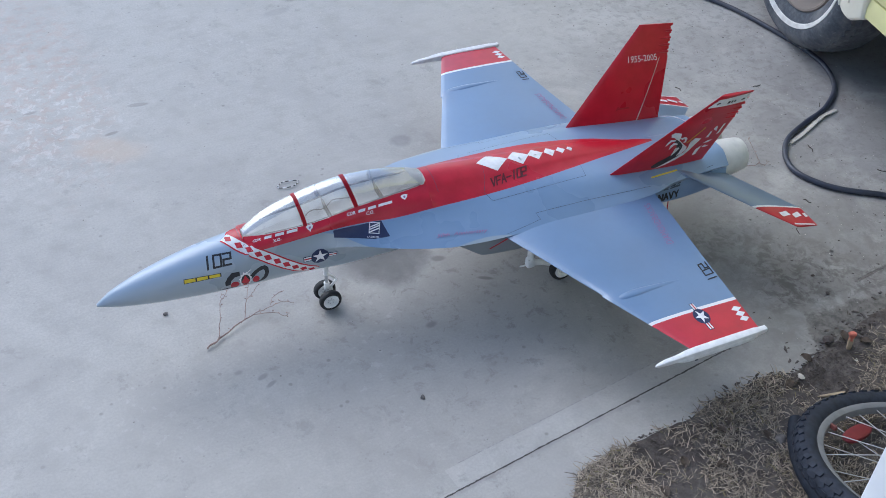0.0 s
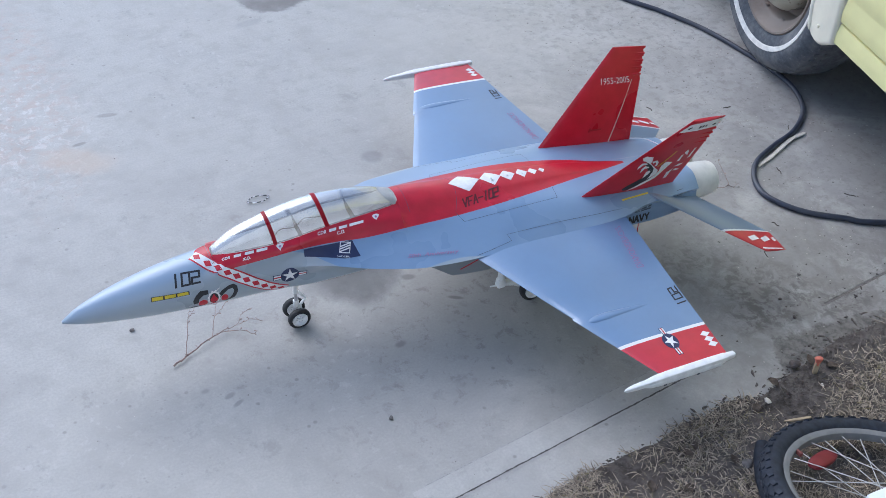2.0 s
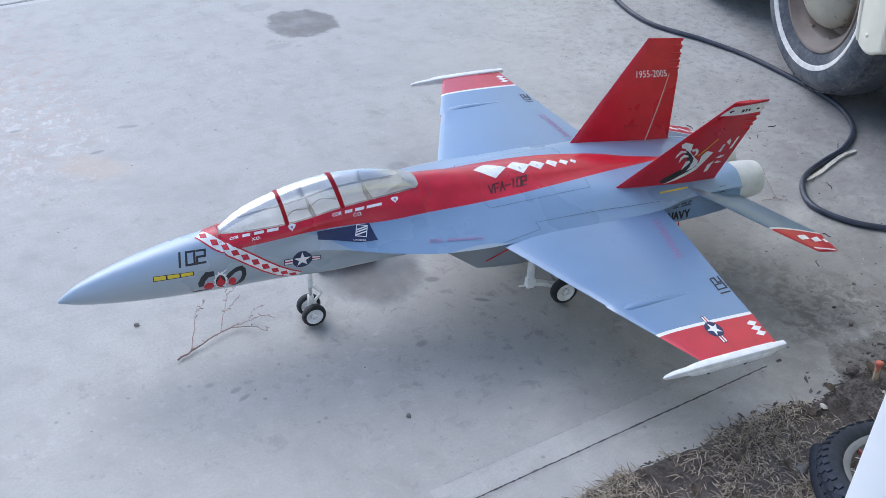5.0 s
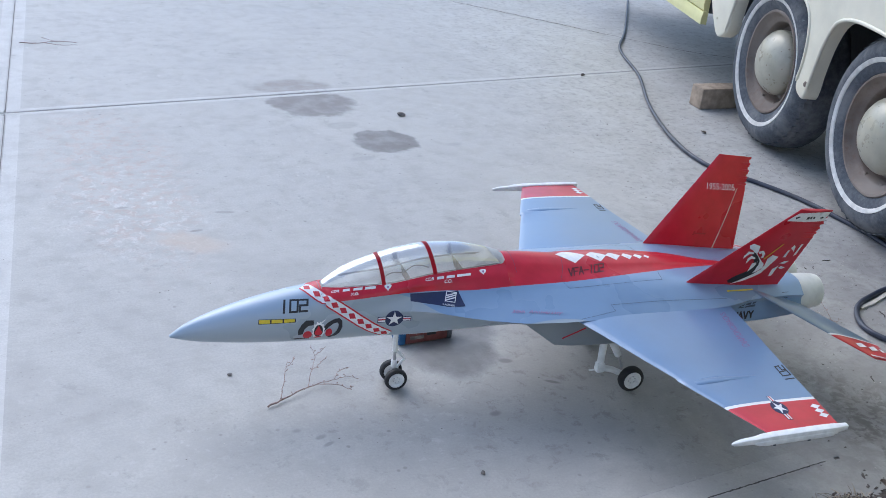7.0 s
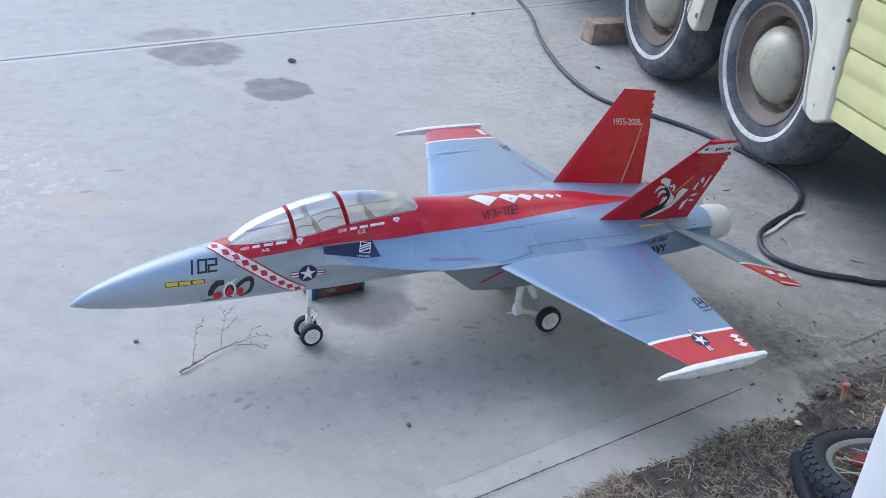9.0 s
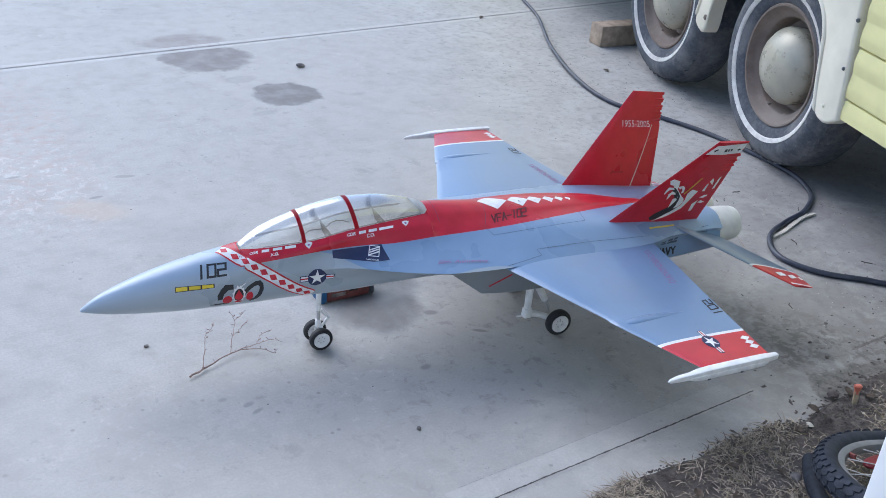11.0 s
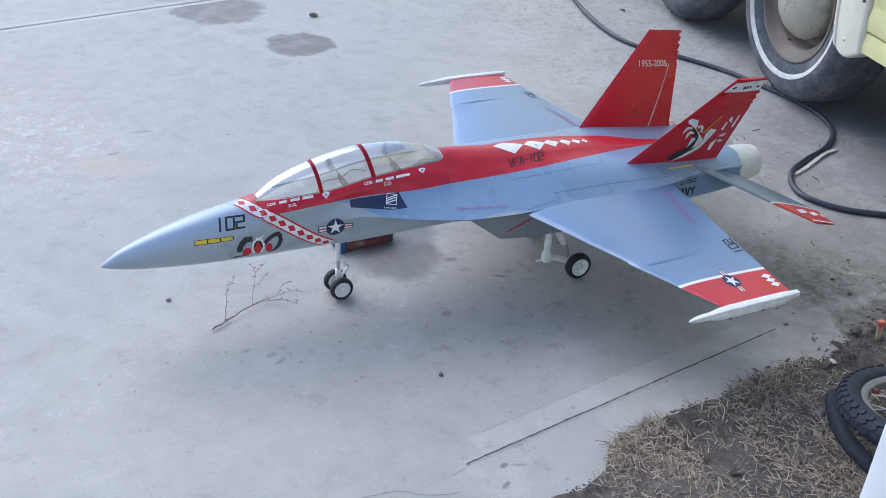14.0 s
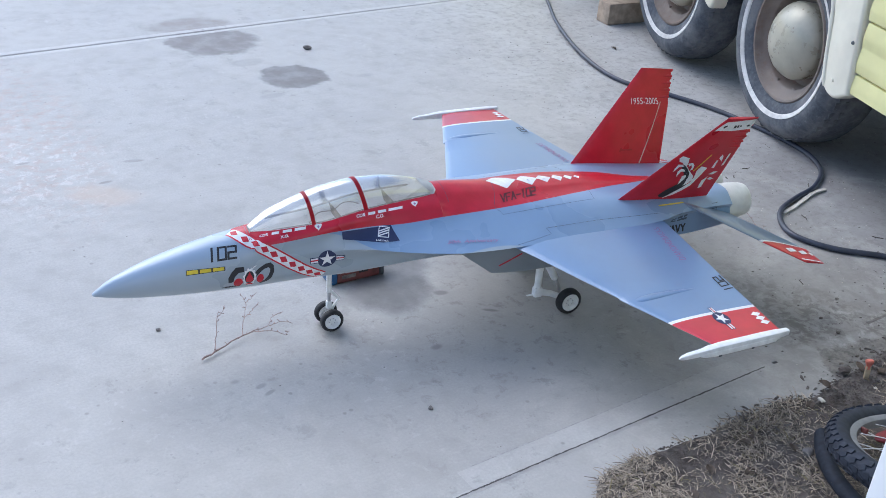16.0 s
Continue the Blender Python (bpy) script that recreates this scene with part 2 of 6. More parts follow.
def jet_grey(name, base=(0.146, 0.246, 0.404)):
    m = Mat(name)
    n1, n2 = m.noise(60, 4), m.noise(5, 3)
    col = m.mix(m.ramp(n2, 0.3, 0.7), shade(base, 0.94), shade(base, 1.05))
    col = m.mix(m.math("MULTIPLY", m.ramp(n1, 0.45, 0.7), 0.12), col, shade(base, 0.8))
    return m, col, n1, n2


def red_paint(m):
    n = m.noise(24, 4)
    return m.mix(m.ramp(n, 0.3, 0.75), (0.455, 0.008, 0.023), (0.545, 0.012, 0.032))


def plain(name, color, rough=0.5, metal=0.0, amount=0.10, scale=60.0):
    return worn(name, color, rough, metal, amount, scale, 0.08, 0.0003)


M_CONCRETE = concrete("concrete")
M_BAND = concrete("finished_concrete", (0.485, 0.470, 0.436))
M_SWEPT = concrete("swept_concrete", (0.520, 0.505, 0.470))
M_PALE = concrete("pale_cement", (0.530, 0.515, 0.482), True)
M_TROWEL = concrete("troweled_concrete", (0.455, 0.440, 0.406))

# fuselage: two greys and the red spine, whose lower rim is an angle about the body's axis
fm, f_col, f_n1, f_n2 = jet_grey("jet_body_paint")
fs = fm.split()
f_ang = fm.math("ARCTAN2", fm.math("SUBTRACT", fs[2], 0.235), fm.math("ABSOLUTE", fs[1]))
RED_RIM = ((0.28, 0.80), (0.381, 0.827), (0.46, 0.86), (0.54, 0.881), (0.615, 0.839), (0.68, 0.771), (0.79, 0.769), (0.923, 0.772), (1.06, 0.828), (1.25, 1.015), (1.37, 1.27), (1.46, 1.57))
f_rim = fm.math("MULTIPLY", fm.curve(fs[0], [(x, v / 2) for x, v in RED_RIM], 0.0, 1.75), 2.0)
f_band = fm.math("GREATER_THAN", fs[0], fm.math("ADD", 0.300, fm.math("MULTIPLY", fm.math("SUBTRACT", 0.3065, fs[2]), 2.6)))
f_red = fm.math("MULTIPLY", fm.math("GREATER_THAN", f_ang, f_rim), fm.math("MULTIPLY", f_band, fm.math("LESS_THAN", fs[0], 1.44)))
lower = fm.mix(fm.ramp(f_n2, 0.3, 0.7), (0.285, 0.325, 0.35), (0.315, 0.355, 0.38))
f_edge = fm.curve(fs[0], [(0, .213), (.1, .240), (.25, .270), (.34, .292), (.44, .312), (.53, .292), (.61, .265), (.95, .264), (1.3, .145), (1.75, .145)], 0.0, 1.75)
f_low = fm.math("ADD", 0.5, fm.math("DIVIDE", fm.math("SUBTRACT", f_edge, fs[2]), fm.ramp(fs[0], 0.30, 0.46, 0.045, 0.0012)), clamp=True)
f_col = fm.mix(fm.ramp(fs[0], 0.22, 0.60, 0.75, 0.0), f_col, (0.33, 0.415, 0.51))
f_col = fm.mix(f_low, f_col, lower)
f_col = fm.mix(0.14, f_col, (0.55, 0.66, 0.80))
fm.set(fm.mix(f_red, f_col, red_paint(fm)), fm.ramp(f_n2, 0.3, 0.7, 0.26, 0.36), 0.0, Coat_Weight=fm.math("SUBTRACT", 0.8, fm.math("MULTIPLY", f_red, 0.65)), Coat_Roughness=0.30).bump(f_n1, 0.05, 0.0004)
M_BODY = fm.m

# wings and tailplanes: grey, a white line and a red tip
def tip_paint(name, where, white_from, red_from, base=(0.118, 0.214, 0.368)):
    m, col, n1, n2 = jet_grey(name, base)
    s = m.split()
    d = where(m, s)
    col = m.mix(m.math("GREATER_THAN", d, white_from), col, (0.78, 0.78, 0.77))
    is_red = m.math("GREATER_THAN", d, red_from)
    col = m.mix(is_red, col, red_paint(m))
    m.set(col, m.ramp(n2, 0.3, 0.7, 0.30, 0.40), Coat_Weight=m.math("SUBTRACT", 1.0, m.math("MULTIPLY", is_red, 0.6)), Coat_Roughness=0.30, Coat_IOR=1.7).bump(n1, 0.05, 0.0004)
    return m.m


M_WING = tip_paint("wing_paint", lambda m, s: m.math("ABSOLUTE", s[1]), 0.545, 0.5535)
M_STAB = tip_paint("tailplane_paint", lambda m, s: m.math("ABSOLUTE", s[1]), 0.2530, 0.2585, (0.150, 0.215, 0.310))
mg, col, n1, n2 = jet_grey("jet_grey_paint", (0.25, 0.275, 0.29))
mg.set(col, 0.4).bump(n1, 0.05, 0.0004)
M_GREY = mg.m
rm = Mat("red_paint")
rm.set(red_paint(rm), rm.ramp(rm.noise(6, 3), 0.3, 0.7, 0.26, 0.36)).bump(rm.noise(70, 3), 0.05, 0.0004)
M_RED = rm.m
M_WHITE = plain("white_paint", (0.80, 0.80, 0.79), 0.42)
M_DECAL_WHITE = plain("white_decal", (0.80, 0.80, 0.80), 0.4)
M_DECAL_BLACK = plain("black_decal", (0.022, 0.022, 0.026), 0.42)
M_DECAL_BLUE = plain("navy_blue_decal", (0.018, 0.027, 0.085), 0.42)
M_DECAL_YELLOW = plain("yellow_decal", (0.72, 0.55, 0.03), 0.42)
M_DECAL_RED = plain("red_decal", (0.52, 0.015, 0.03), 0.4)
M_DECAL_PINK = plain("faded_red_decal", (0.34, 0.18, 0.33), 0.45)
M_DECAL_FADED = plain("faded_black_decal", (0.095, 0.012, 0.018), 0.42)
M_DARK_RED = plain("dark_red_mark", (0.34, 0.007, 0.015), 0.45)
M_CRACK = worn("damp_joint_earth", (0.115, 0.105, 0.098), 0.95, amount=0.4, scale=150)
M_LINE = plain("panel_line", (0.075, 0.095, 0.130), 0.6)
M_CREAM = plain("bare_fibreglass", (0.66, 0.65, 0.60), 0.5, amount=0.12, scale=25)
M_COCKPIT = plain("cockpit_cream", (0.86, 0.86, 0.85), 0.6, amount=0.12, scale=30)
M_PLY = worn("plywood", (0.33, 0.305, 0.275), 0.6, amount=0.2, scale=50)
M_DARK = plain("dark_grey_paint", (0.085, 0.095, 0.105), 0.5)
M_RUBBER = worn("black_rubber", (0.022, 0.022, 0.024), 0.7, amount=0.25, scale=80)
tm = Mat("weathered_tyre_rubber")
t1, t2, t3 = tm.noise(70, 6, 0.7), tm.noise(9, 5, 0.65), tm.noise(3, 3)
tc = tm.mix(tm.ramp(t1, 0.3, 0.7), (0.050, 0.057, 0.070), (0.090, 0.099, 0.114))
tc = tm.mix(tm.math("MULTIPLY", tm.ramp(t2, 0.42, 0.68), 0.46), tc, (0.25, 0.245, 0.24))
tc = tm.mix(tm.math("MULTIPLY", tm.ramp(t1, 0.60, 0.68), tm.ramp(t3, 0.45, 0.8, 0.0, 0.4)), tc, (0.40, 0.45, 0.43))
tm.set(tc, 0.85).bump(tm.math("ADD", t1, t2), 0.5, 0.002)
M_TYRE = tm.m
M_TYRE_WHITE = worn("whitewall_rubber", (0.64, 0.625, 0.59), 0.65, amount=0.16, scale=40, dirt=(0.36, 0.33, 0.29), dirt_amount=0.5)
wm = Mat("rusty_wheel_paint")
w1, w2, w3 = wm.noise(46, 6, 0.7), wm.noise(7, 5, 0.65, distort=0.5), wm.noise(2.5, 3)
wc = wm.mix(wm.ramp(w2, 0.35, 0.65), (0.185, 0.146, 0.118), (0.130, 0.099, 0.080))
wc = wm.mix(wm.math("MULTIPLY", wm.ramp(w1, 0.50, 0.66), 0.55), wc, (0.135, 0.082, 0.055))
wc = wm.mix(wm.math("MULTIPLY", wm.ramp(w3, 0.45, 0.65), 0.45), wc, (0.29, 0.255, 0.225))
wm.set(wc, 0.62, 0.05).bump(w1, 0.3, 0.001)
M_RIM = wm.m
hm = Mat("dull_hubcap_metal")
h1, h2 = hm.noise(18, 5, 0.6), hm.noise(4, 3)
hc = hm.mix(hm.ramp(h1, 0.3, 0.7), (0.36, 0.338, 0.262), (0.455, 0.43, 0.34))
hc = hm.mix(hm.math("MULTIPLY", hm.ramp(h2, 0.4, 0.7), 0.35), hc, (0.44, 0.40, 0.31))
spots = hm.math("MULTIPLY", hm.ramp(hm.voronoi(36), 0.10, 0.18, 1, 0), hm.ramp(hm.noise(9, 3), 0.44, 0.54))
hc = hm.mix(hm.math("MULTIPLY", spots, 0.7), hc, (0.20, 0.15, 0.11))
hm.set(hc, hm.ramp(h1, 0.3, 0.7, 0.26, 0.36), 0.12).bump(h1, 0.08, 0.0006)
M_CAP = hm.m
M_FENDER = worn("cream_white_fender_paint", (0.80, 0.755, 0.61), 0.35, amount=0.06, scale=12, dirt=(0.52, 0.45, 0.30), dirt_amount=0.35)
M_YELLOW = worn("yellow_siding_paint", (0.74, 0.70, 0.335), 0.4, amount=0.06, scale=9, dirt=(0.58, 0.53, 0.25), dirt_amount=0.3)
M_STEEL = plain("bright_steel", (0.55, 0.55, 0.56), 0.4, 0.7)
M_RIMALLOY = worn("dull_alloy_rim", (0.22, 0.222, 0.23), 0.55, 0.2, amount=0.12, scale=40)
M_WOOD = worn("weathered_wood", (0.40, 0.31, 0.225), 0.8, amount=0.3, scale=22, bump=0.5, dist=0.002)
M_LATH = worn("pale_wood", (0.62, 0.58, 0.50), 0.7, amount=0.15, scale=40)
M_TWIG = worn("twig_bark", (0.33, 0.235, 0.205), 0.8, amount=0.35, scale=90)
M_HOSE = worn("black_hose_rubber", (0.030, 0.036, 0.058), 0.42, amount=0.3, scale=20, dirt=(0.14, 0.13, 0.12), dirt_amount=0.25)
M_POST = worn("white_post_paint", (0.80, 0.81, 0.82), 0.45, amount=0.05, scale=14, dirt=(0.6, 0.6, 0.58), dirt_amount=0.2)
M_STONE = worn("pebble", (0.20, 0.18, 0.165), 0.85, amount=0.5, scale=60)
M_ORANGE = plain("faded_orange_paint", (0.62, 0.175, 0.115), 0.5)
M_BLUE = plain("blue_plastic", (0.02, 0.10, 0.25), 0.4)
M_BRICKRED = worn("orange_brown_plastic", (0.18, 0.055, 0.048), 0.5, amount=0.3, scale=50)
M_BIKE_TYRE = worn("blue_black_tyre_rubber", (0.026, 0.031, 0.044), 0.66, amount=0.3, scale=60)
M_BIKE_TYRE.node_tree.nodes["Principled BSDF"].inputs["Specular IOR Level"].default_value = 0.3
M_STAKE = worn("split_stake_wood", (0.46, 0.36, 0.235), 0.7, amount=0.2, scale=60)
M_TROWEL_LINE = worn("trowel_line", (0.39, 0.378, 0.368), 0.9, amount=0.25, scale=90)
M_JOINT = worn("joint_sand", (0.20, 0.18, 0.165), 0.95, amount=0.3, scale=120)
M_REFLECTOR = plain("red_reflector", (0.16, 0.010, 0.015), 0.5)

gl = Mat("canopy_plastic")
g_clear = gl.t.nodes.new("ShaderNodeBsdfTransparent")
g_clear.inputs["Color"].default_value = (0.95, 0.96, 0.965, 1)
g_gloss = gl.t.nodes.new("ShaderNodeBsdfGlossy")
g_gloss.inputs["Roughness"].default_value = 0.20
g_gloss.inputs["Color"].default_value = (0.96, 0.97, 0.98, 1)
g_fres = gl.t.nodes.new("ShaderNodeFresnel")
g_fres.inputs["IOR"].default_value = 1.75
g_mix = gl.t.nodes.new("ShaderNodeMixShader")
gl.put(g_mix.inputs[0], gl.math("ADD", gl.math("MULTIPLY", g_fres.outputs[0], 2.1), gl.ramp(gl.noise(30, 4), 0.3, 0.8, 0.15, 0.20), clamp=True))
gl.put(g_mix.inputs[1], g_clear.outputs[0])
gl.put(g_mix.inputs[2], g_gloss.outputs[0])
gl.t.links.new(g_mix.outputs[0], gl.t.nodes["Material Output"].inputs["Surface"])
M_GLASS = gl.m

em = Mat("earth")
e1, e2 = em.noise(40, 6, 0.7), em.noise(4, 5, 0.6)
ec = em.mix(em.ramp(e1, 0.35, 0.68), (0.068, 0.056, 0.050), (0.145, 0.124, 0.109))
ec = em.mix(em.math("MULTIPLY", em.ramp(e2, 0.45, 0.7), 0.5), ec, (0.195, 0.172, 0.150))
em.set(ec, 0.95).bump(em.math("ADD", e1, e2), 0.8, 0.012)
M_EARTH = em.m

gm = Mat("dead_grass")
gi = gm.t.nodes.new("ShaderNodeNewGeometry").outputs["Random Per Island"]
gc = gm.mix(gi, (0.120, 0.096, 0.077), (0.52, 0.435, 0.33))
gc = gm.mix(gm.ramp(gi, 0.95, 0.97), gc, (0.20, 0.17, 0.08))
gm.set(gc, 0.8)
M_STRAW = gm.m
sm = Mat("siding_paint")
sm.set(sm.mix(sm.ramp(sm.noise(3, 3), 0.3, 0.7), (0.34, 0.33, 0.31), (0.40, 0.39, 0.36)), 0.6)
M_SIDING = sm.m

# ---- mesh helpers ----
def curve1(pts):
    """A smooth monotone curve through (x, y) points."""
    xs, ys = np.array([p[0] for p in pts], float), np.array([p[1] for p in pts], float)
    h = np.diff(xs)
    s = np.diff(ys) / h
    m = np.zeros(len(xs))
    m[0], m[-1] = s[0], s[-1]
    for i in range(1, len(xs) - 1):
        m[i] = 0 if s[i - 1] * s[i] <= 0 else 2 * s[i - 1] * s[i] / (s[i - 1] + s[i])

    def f(x):
        x = min(max(x, xs[0]), xs[-1])
        i = min(int(np.searchsorted(xs, x, side="right")) - 1, len(h) - 1)
        t = (x - xs[i]) / h[i]
        return float((1 + 2 * t) * (1 - t) ** 2 * ys[i] + t * (1 - t) ** 2 * h[i] * m[i] + t * t * (3 - 2 * t) * ys[i + 1] + t * t * (t - 1) * h[i] * m[i + 1])
    return f


def finish(bm, smooth=30):
    bmesh.ops.recalc_face_normals(bm, faces=bm.faces[:])
    if smooth:
        lim = math.radians(smooth)
        for f in bm.faces:
            f.smooth = True
        for e in bm.edges:
            if len(e.link_faces) == 2 and e.calc_face_angle(0.0) > lim:
                e.smooth = False
    return bm


def mesh_of(name, bm, *mats):
    me = bpy.data.meshes.new(name)
    bm.to_mesh(me)
    bm.free()
    for m in mats:
        me.materials.append(m)
    return me


def part(name, bm, material, parent, label=""):
    """Links a bmesh as one mesh object under a thing or a part."""
    mats = material if isinstance(material, (list, tuple)) else [material]
    ob = new(name, mesh_of(name, bm, *mats))
    ob.parent = parent
    if label:
        tagged(ob, label)
    return ob


def thing(name, at, label, category, group="", kind="", bm=None, material=None):
    ob = new(name, mesh_of(name, bm, *(material if isinstance(material, (list, tuple)) else [material])) if bm else None)
    if not isinstance(at, Matrix):
        at = Matrix.Translation(at)
    ob.matrix_world = at
    return tagged(ob, label, category, group, kind)


def loft(rings, closed=True, cap=True, bm=None):
    """Joins rings of equally many points into a skin."""
    bm = bm or bmesh.new()
    vs = [[bm.verts.new(p) for p in r] for r in rings]
    n = len(vs[0])
    for a, b in zip(vs, vs[1:]):
        for i in range(n if closed else n - 1):
            j = (i + 1) % n
            bm.faces.new((a[i], a[j], b[j], b[i]))
    if cap and closed:
        bm.faces.new(vs[0][::-1])
        bm.faces.new(vs[-1])
    return bm


def box(x, y, z, sx, sy, sz, bevel=0.0, seg=2, bm=None):
    bm = bm or bmesh.new()
    got = bmesh.ops.create_cube(bm, size=1.0, matrix=Matrix.Translation((x, y, z)) @ Matrix.Diagonal((sx, sy, sz, 1)))
    if bevel:
        es = {e for v in got["verts"] for e in v.link_edges}
        bmesh.ops.bevel(bm, geom=list(es), offset=bevel, segments=seg, affect="EDGES", profile=0.5)
    return bm


def tube(points, radii, sides=10, bm=None):
    """A pipe along a path; radii one number or one for each point."""
    pts = [Vector(p) for p in points]
    if not isinstance(radii, (list, tuple)):
        radii = [radii] * len(pts)
    rings, up = [], Vector((0, 0, 1))
    for i, p in enumerate(pts):
        d = (pts[min(i + 1, len(pts) - 1)] - pts[max(i - 1, 0)]).normalized()
        if abs(d.dot(up)) > 0.95:
            up = Vector((1, 0.2, 0))
        a = d.cross(up).normalized()
        b = a.cross(d).normalized()
        up = b
        rings.append([p + (a * math.cos(t) + b * math.sin(t)) * radii[i] for t in (2 * math.pi * k / sides for k in range(sides))])
    return loft(rings, bm=bm)


def spun(profile, axis="y", sides=32, at=(0, 0, 0), bm=None):
    """Turns a profile of (radius, along) round an axis; a closed profile gives a ring."""
    bm = bm or bmesh.new()
    at = Vector(at)
    rows = []
    for k in range(sides):
        t = 2 * math.pi * k / sides
        c, s = math.cos(t), math.sin(t)
        row = []
        for r, h in profile:
            row.append(at + (Vector((r * c, h, r * s)) if axis == "y" else Vector((r * c, r * s, h)) if axis == "z" else Vector((h, r * c, r * s))))
        rows.append([bm.verts.new(p) for p in row])
    for k in range(sides):
        a, b = rows[k], rows[(k + 1) % sides]
        for i in range(len(profile) - 1):
            bm.faces.new((a[i], a[i + 1], b[i + 1], b[i]))
    bmesh.ops.remove_doubles(bm, verts=bm.verts[:], dist=1e-6)
    return bm


def spline(pts, n=8):
    """Catmull-Rom through 3D points."""
    p = [Vector(q) for q in pts]
    p = [p[0] * 2 - p[1]] + p + [p[-1] * 2 - p[-2]]
    out = []
    for i in range(1, len(p) - 2):
        for k in range(n):
            t = k / n
            out.append(0.5 * (2 * p[i] + (p[i + 1] - p[i - 1]) * t + (2 * p[i - 1] - 5 * p[i] + 4 * p[i + 1] - p[i + 2]) * t * t + (3 * p[i] - p[i - 1] - 3 * p[i + 1] + p[i + 2]) * t ** 3))
    return out + [p[-2]]


# ---- ground and driveway ----
def ground_sheet():
    bm = bmesh.new()
    bmesh.ops.create_grid(bm, x_segments=60, y_segments=60, size=0.5)
    for v in bm.verts:
        # a fine mesh near the driveway that widens to the horizon
        for i in (0, 1):
            u = v.co[i] * 2
            v.co[i] = math.copysign(abs(u) ** 4 * 300 + abs(u) * 6, u)
        r = max(abs(v.co.x), abs(v.co.y))
        v.co.z = -0.022 + 0.012 * noise.noise(Vector((v.co.x * 1.7, v.co.y * 1.7, 0))) * (1 if r < 8 else 0)
    thing("ground", (0, 0, 0), "bare brown earth with dead grass and leaf litter", "ground", kind="structure", bm=finish(bm, 60), material=M_EARTH)


ground_sheet()


def left_joint(y):
    return -0.410 + 0.0233 * y


def cross_joint(x):
    return 2.122 + 0.170 * x


def right_joint(x):
    return -0.722 + 0.158 * x


def slab(corners, tool=0.0058, trowel=0.062, smooth_sides=(0, 1, 2, 3)):
    """One poured panel: rounded tooled rim, a troweled margin along the given sides, a broad field."""
    c = [Vector((*p, 0)) for p in corners]

    def inset(d):
        out = []
        for i in range(4):
            a, b, e = c[i - 1], c[i], c[(i + 1) % 4]
            d1, d2 = (b - a).normalized(), (e - b).normalized()
            n1, n2 = Vector((-d1.y, d1.x, 0)), Vector((-d2.y, d2.x, 0))
            k1 = d if (i - 1) % 4 in smooth_sides else min(d, 0.0125)
            k2 = d if i in smooth_sides else min(d, 0.0125)
            den = d1.cross(d2).z
            p1, p2 = b + n1 * k1, b + n2 * k2
            out.append(p1 + d1 * ((p2 - p1).cross(d2).z / den))
        return out
    bm = bmesh.new()
    gap = inset(0.0019)
    rings = [[Vector((p.x, p.y, -0.10)) for p in gap], [Vector((p.x, p.y, -0.006)) for p in gap],
             [Vector((p.x, p.y, -0.0008)) for p in inset(0.0034)], [Vector((p.x, p.y, 0.0)) for p in inset(tool)], inset(trowel)]
    vs = [[bm.verts.new(p) for p in r] for r in rings]
    for a, b in zip(vs, vs[1:]):
        for i in range(4):
            f = bm.faces.new((a[i], a[(i + 1) % 4], b[(i + 1) % 4], b[i]))
            f.material_index = 1
    bm.faces.new(vs[-1])
    bmesh.ops.recalc_face_normals(bm, faces=bm.faces[:])
    return bm


driveway = thing("driveway", (0, 0, 0), "grey poured concrete driveway in tooled panels with oil stains", "driveway", kind="structure")
FAR, EAST = 9.0, 7.0
xl = left_joint(2.05)
P_CROSS_L = (left_joint(cross_joint(xl)), cross_joint(xl))
P_RIGHT_L = (left_joint(right_joint(-0.42)), right_joint(-0.42))
P_CROSS_E, P_RIGHT_E = (EAST, cross_joint(EAST)), (EAST, right_joint(EAST))
W = 0.145
panels = [
    ([P_RIGHT_L, P_RIGHT_E, P_CROSS_E, P_CROSS_L], (0, 3)),
    ([P_CROSS_L, P_CROSS_E, (EAST, FAR), (left_joint(FAR), FAR)], (3,)),
    ([(P_RIGHT_L[0] - W, P_RIGHT_L[1]), P_RIGHT_L, P_CROSS_L, (P_CROSS_L[0] - W, P_CROSS_L[1] - 0.02)], (1,)),
    ([(P_CROSS_L[0] - W, P_CROSS_L[1] - 0.02), P_CROSS_L, (left_joint(FAR), FAR), (left_joint(FAR) - W + 0.02, FAR)], (1,)),
    ([(0.592, right_joint(0.592) - 0.30), (EAST, right_joint(EAST) - 0.30), P_RIGHT_E, (0.556, right_joint(0.556))], (2,)),
    ([(-0.9, -1.9), (0.71, -1.9), (0.556, right_joint(0.556)), (-0.9, right_joint(-0.9))], ()),
]
for i, (corners, sides) in enumerate(panels):
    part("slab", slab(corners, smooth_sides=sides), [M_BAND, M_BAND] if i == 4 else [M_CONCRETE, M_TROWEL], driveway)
# the bed below the panels
bed = bmesh.new()
box(3.0, 3.9, -0.0145, 7.6, 10.0, 0.02, bm=bed)
part("bed", bed, M_JOINT, driveway, "sandy dirt in the joints")


# earth packed into the joint beside the grass
fill = bmesh.new()
for i in range(12):
    x0, x1 = 1.515 + .03 * i, 1.545 + .03 * i
    fill.faces.new([fill.verts.new((x, right_joint(x) + d, .0006)) for x, d in ((x0, -.016), (x1, -.016), (x1, .016), (x0, .016))])
bmesh.ops.remove_doubles(fill, verts=fill.verts[:], dist=1e-5)
part("joint_fill", fill, M_CONCRETE, driveway, "dirt packed into the joint")


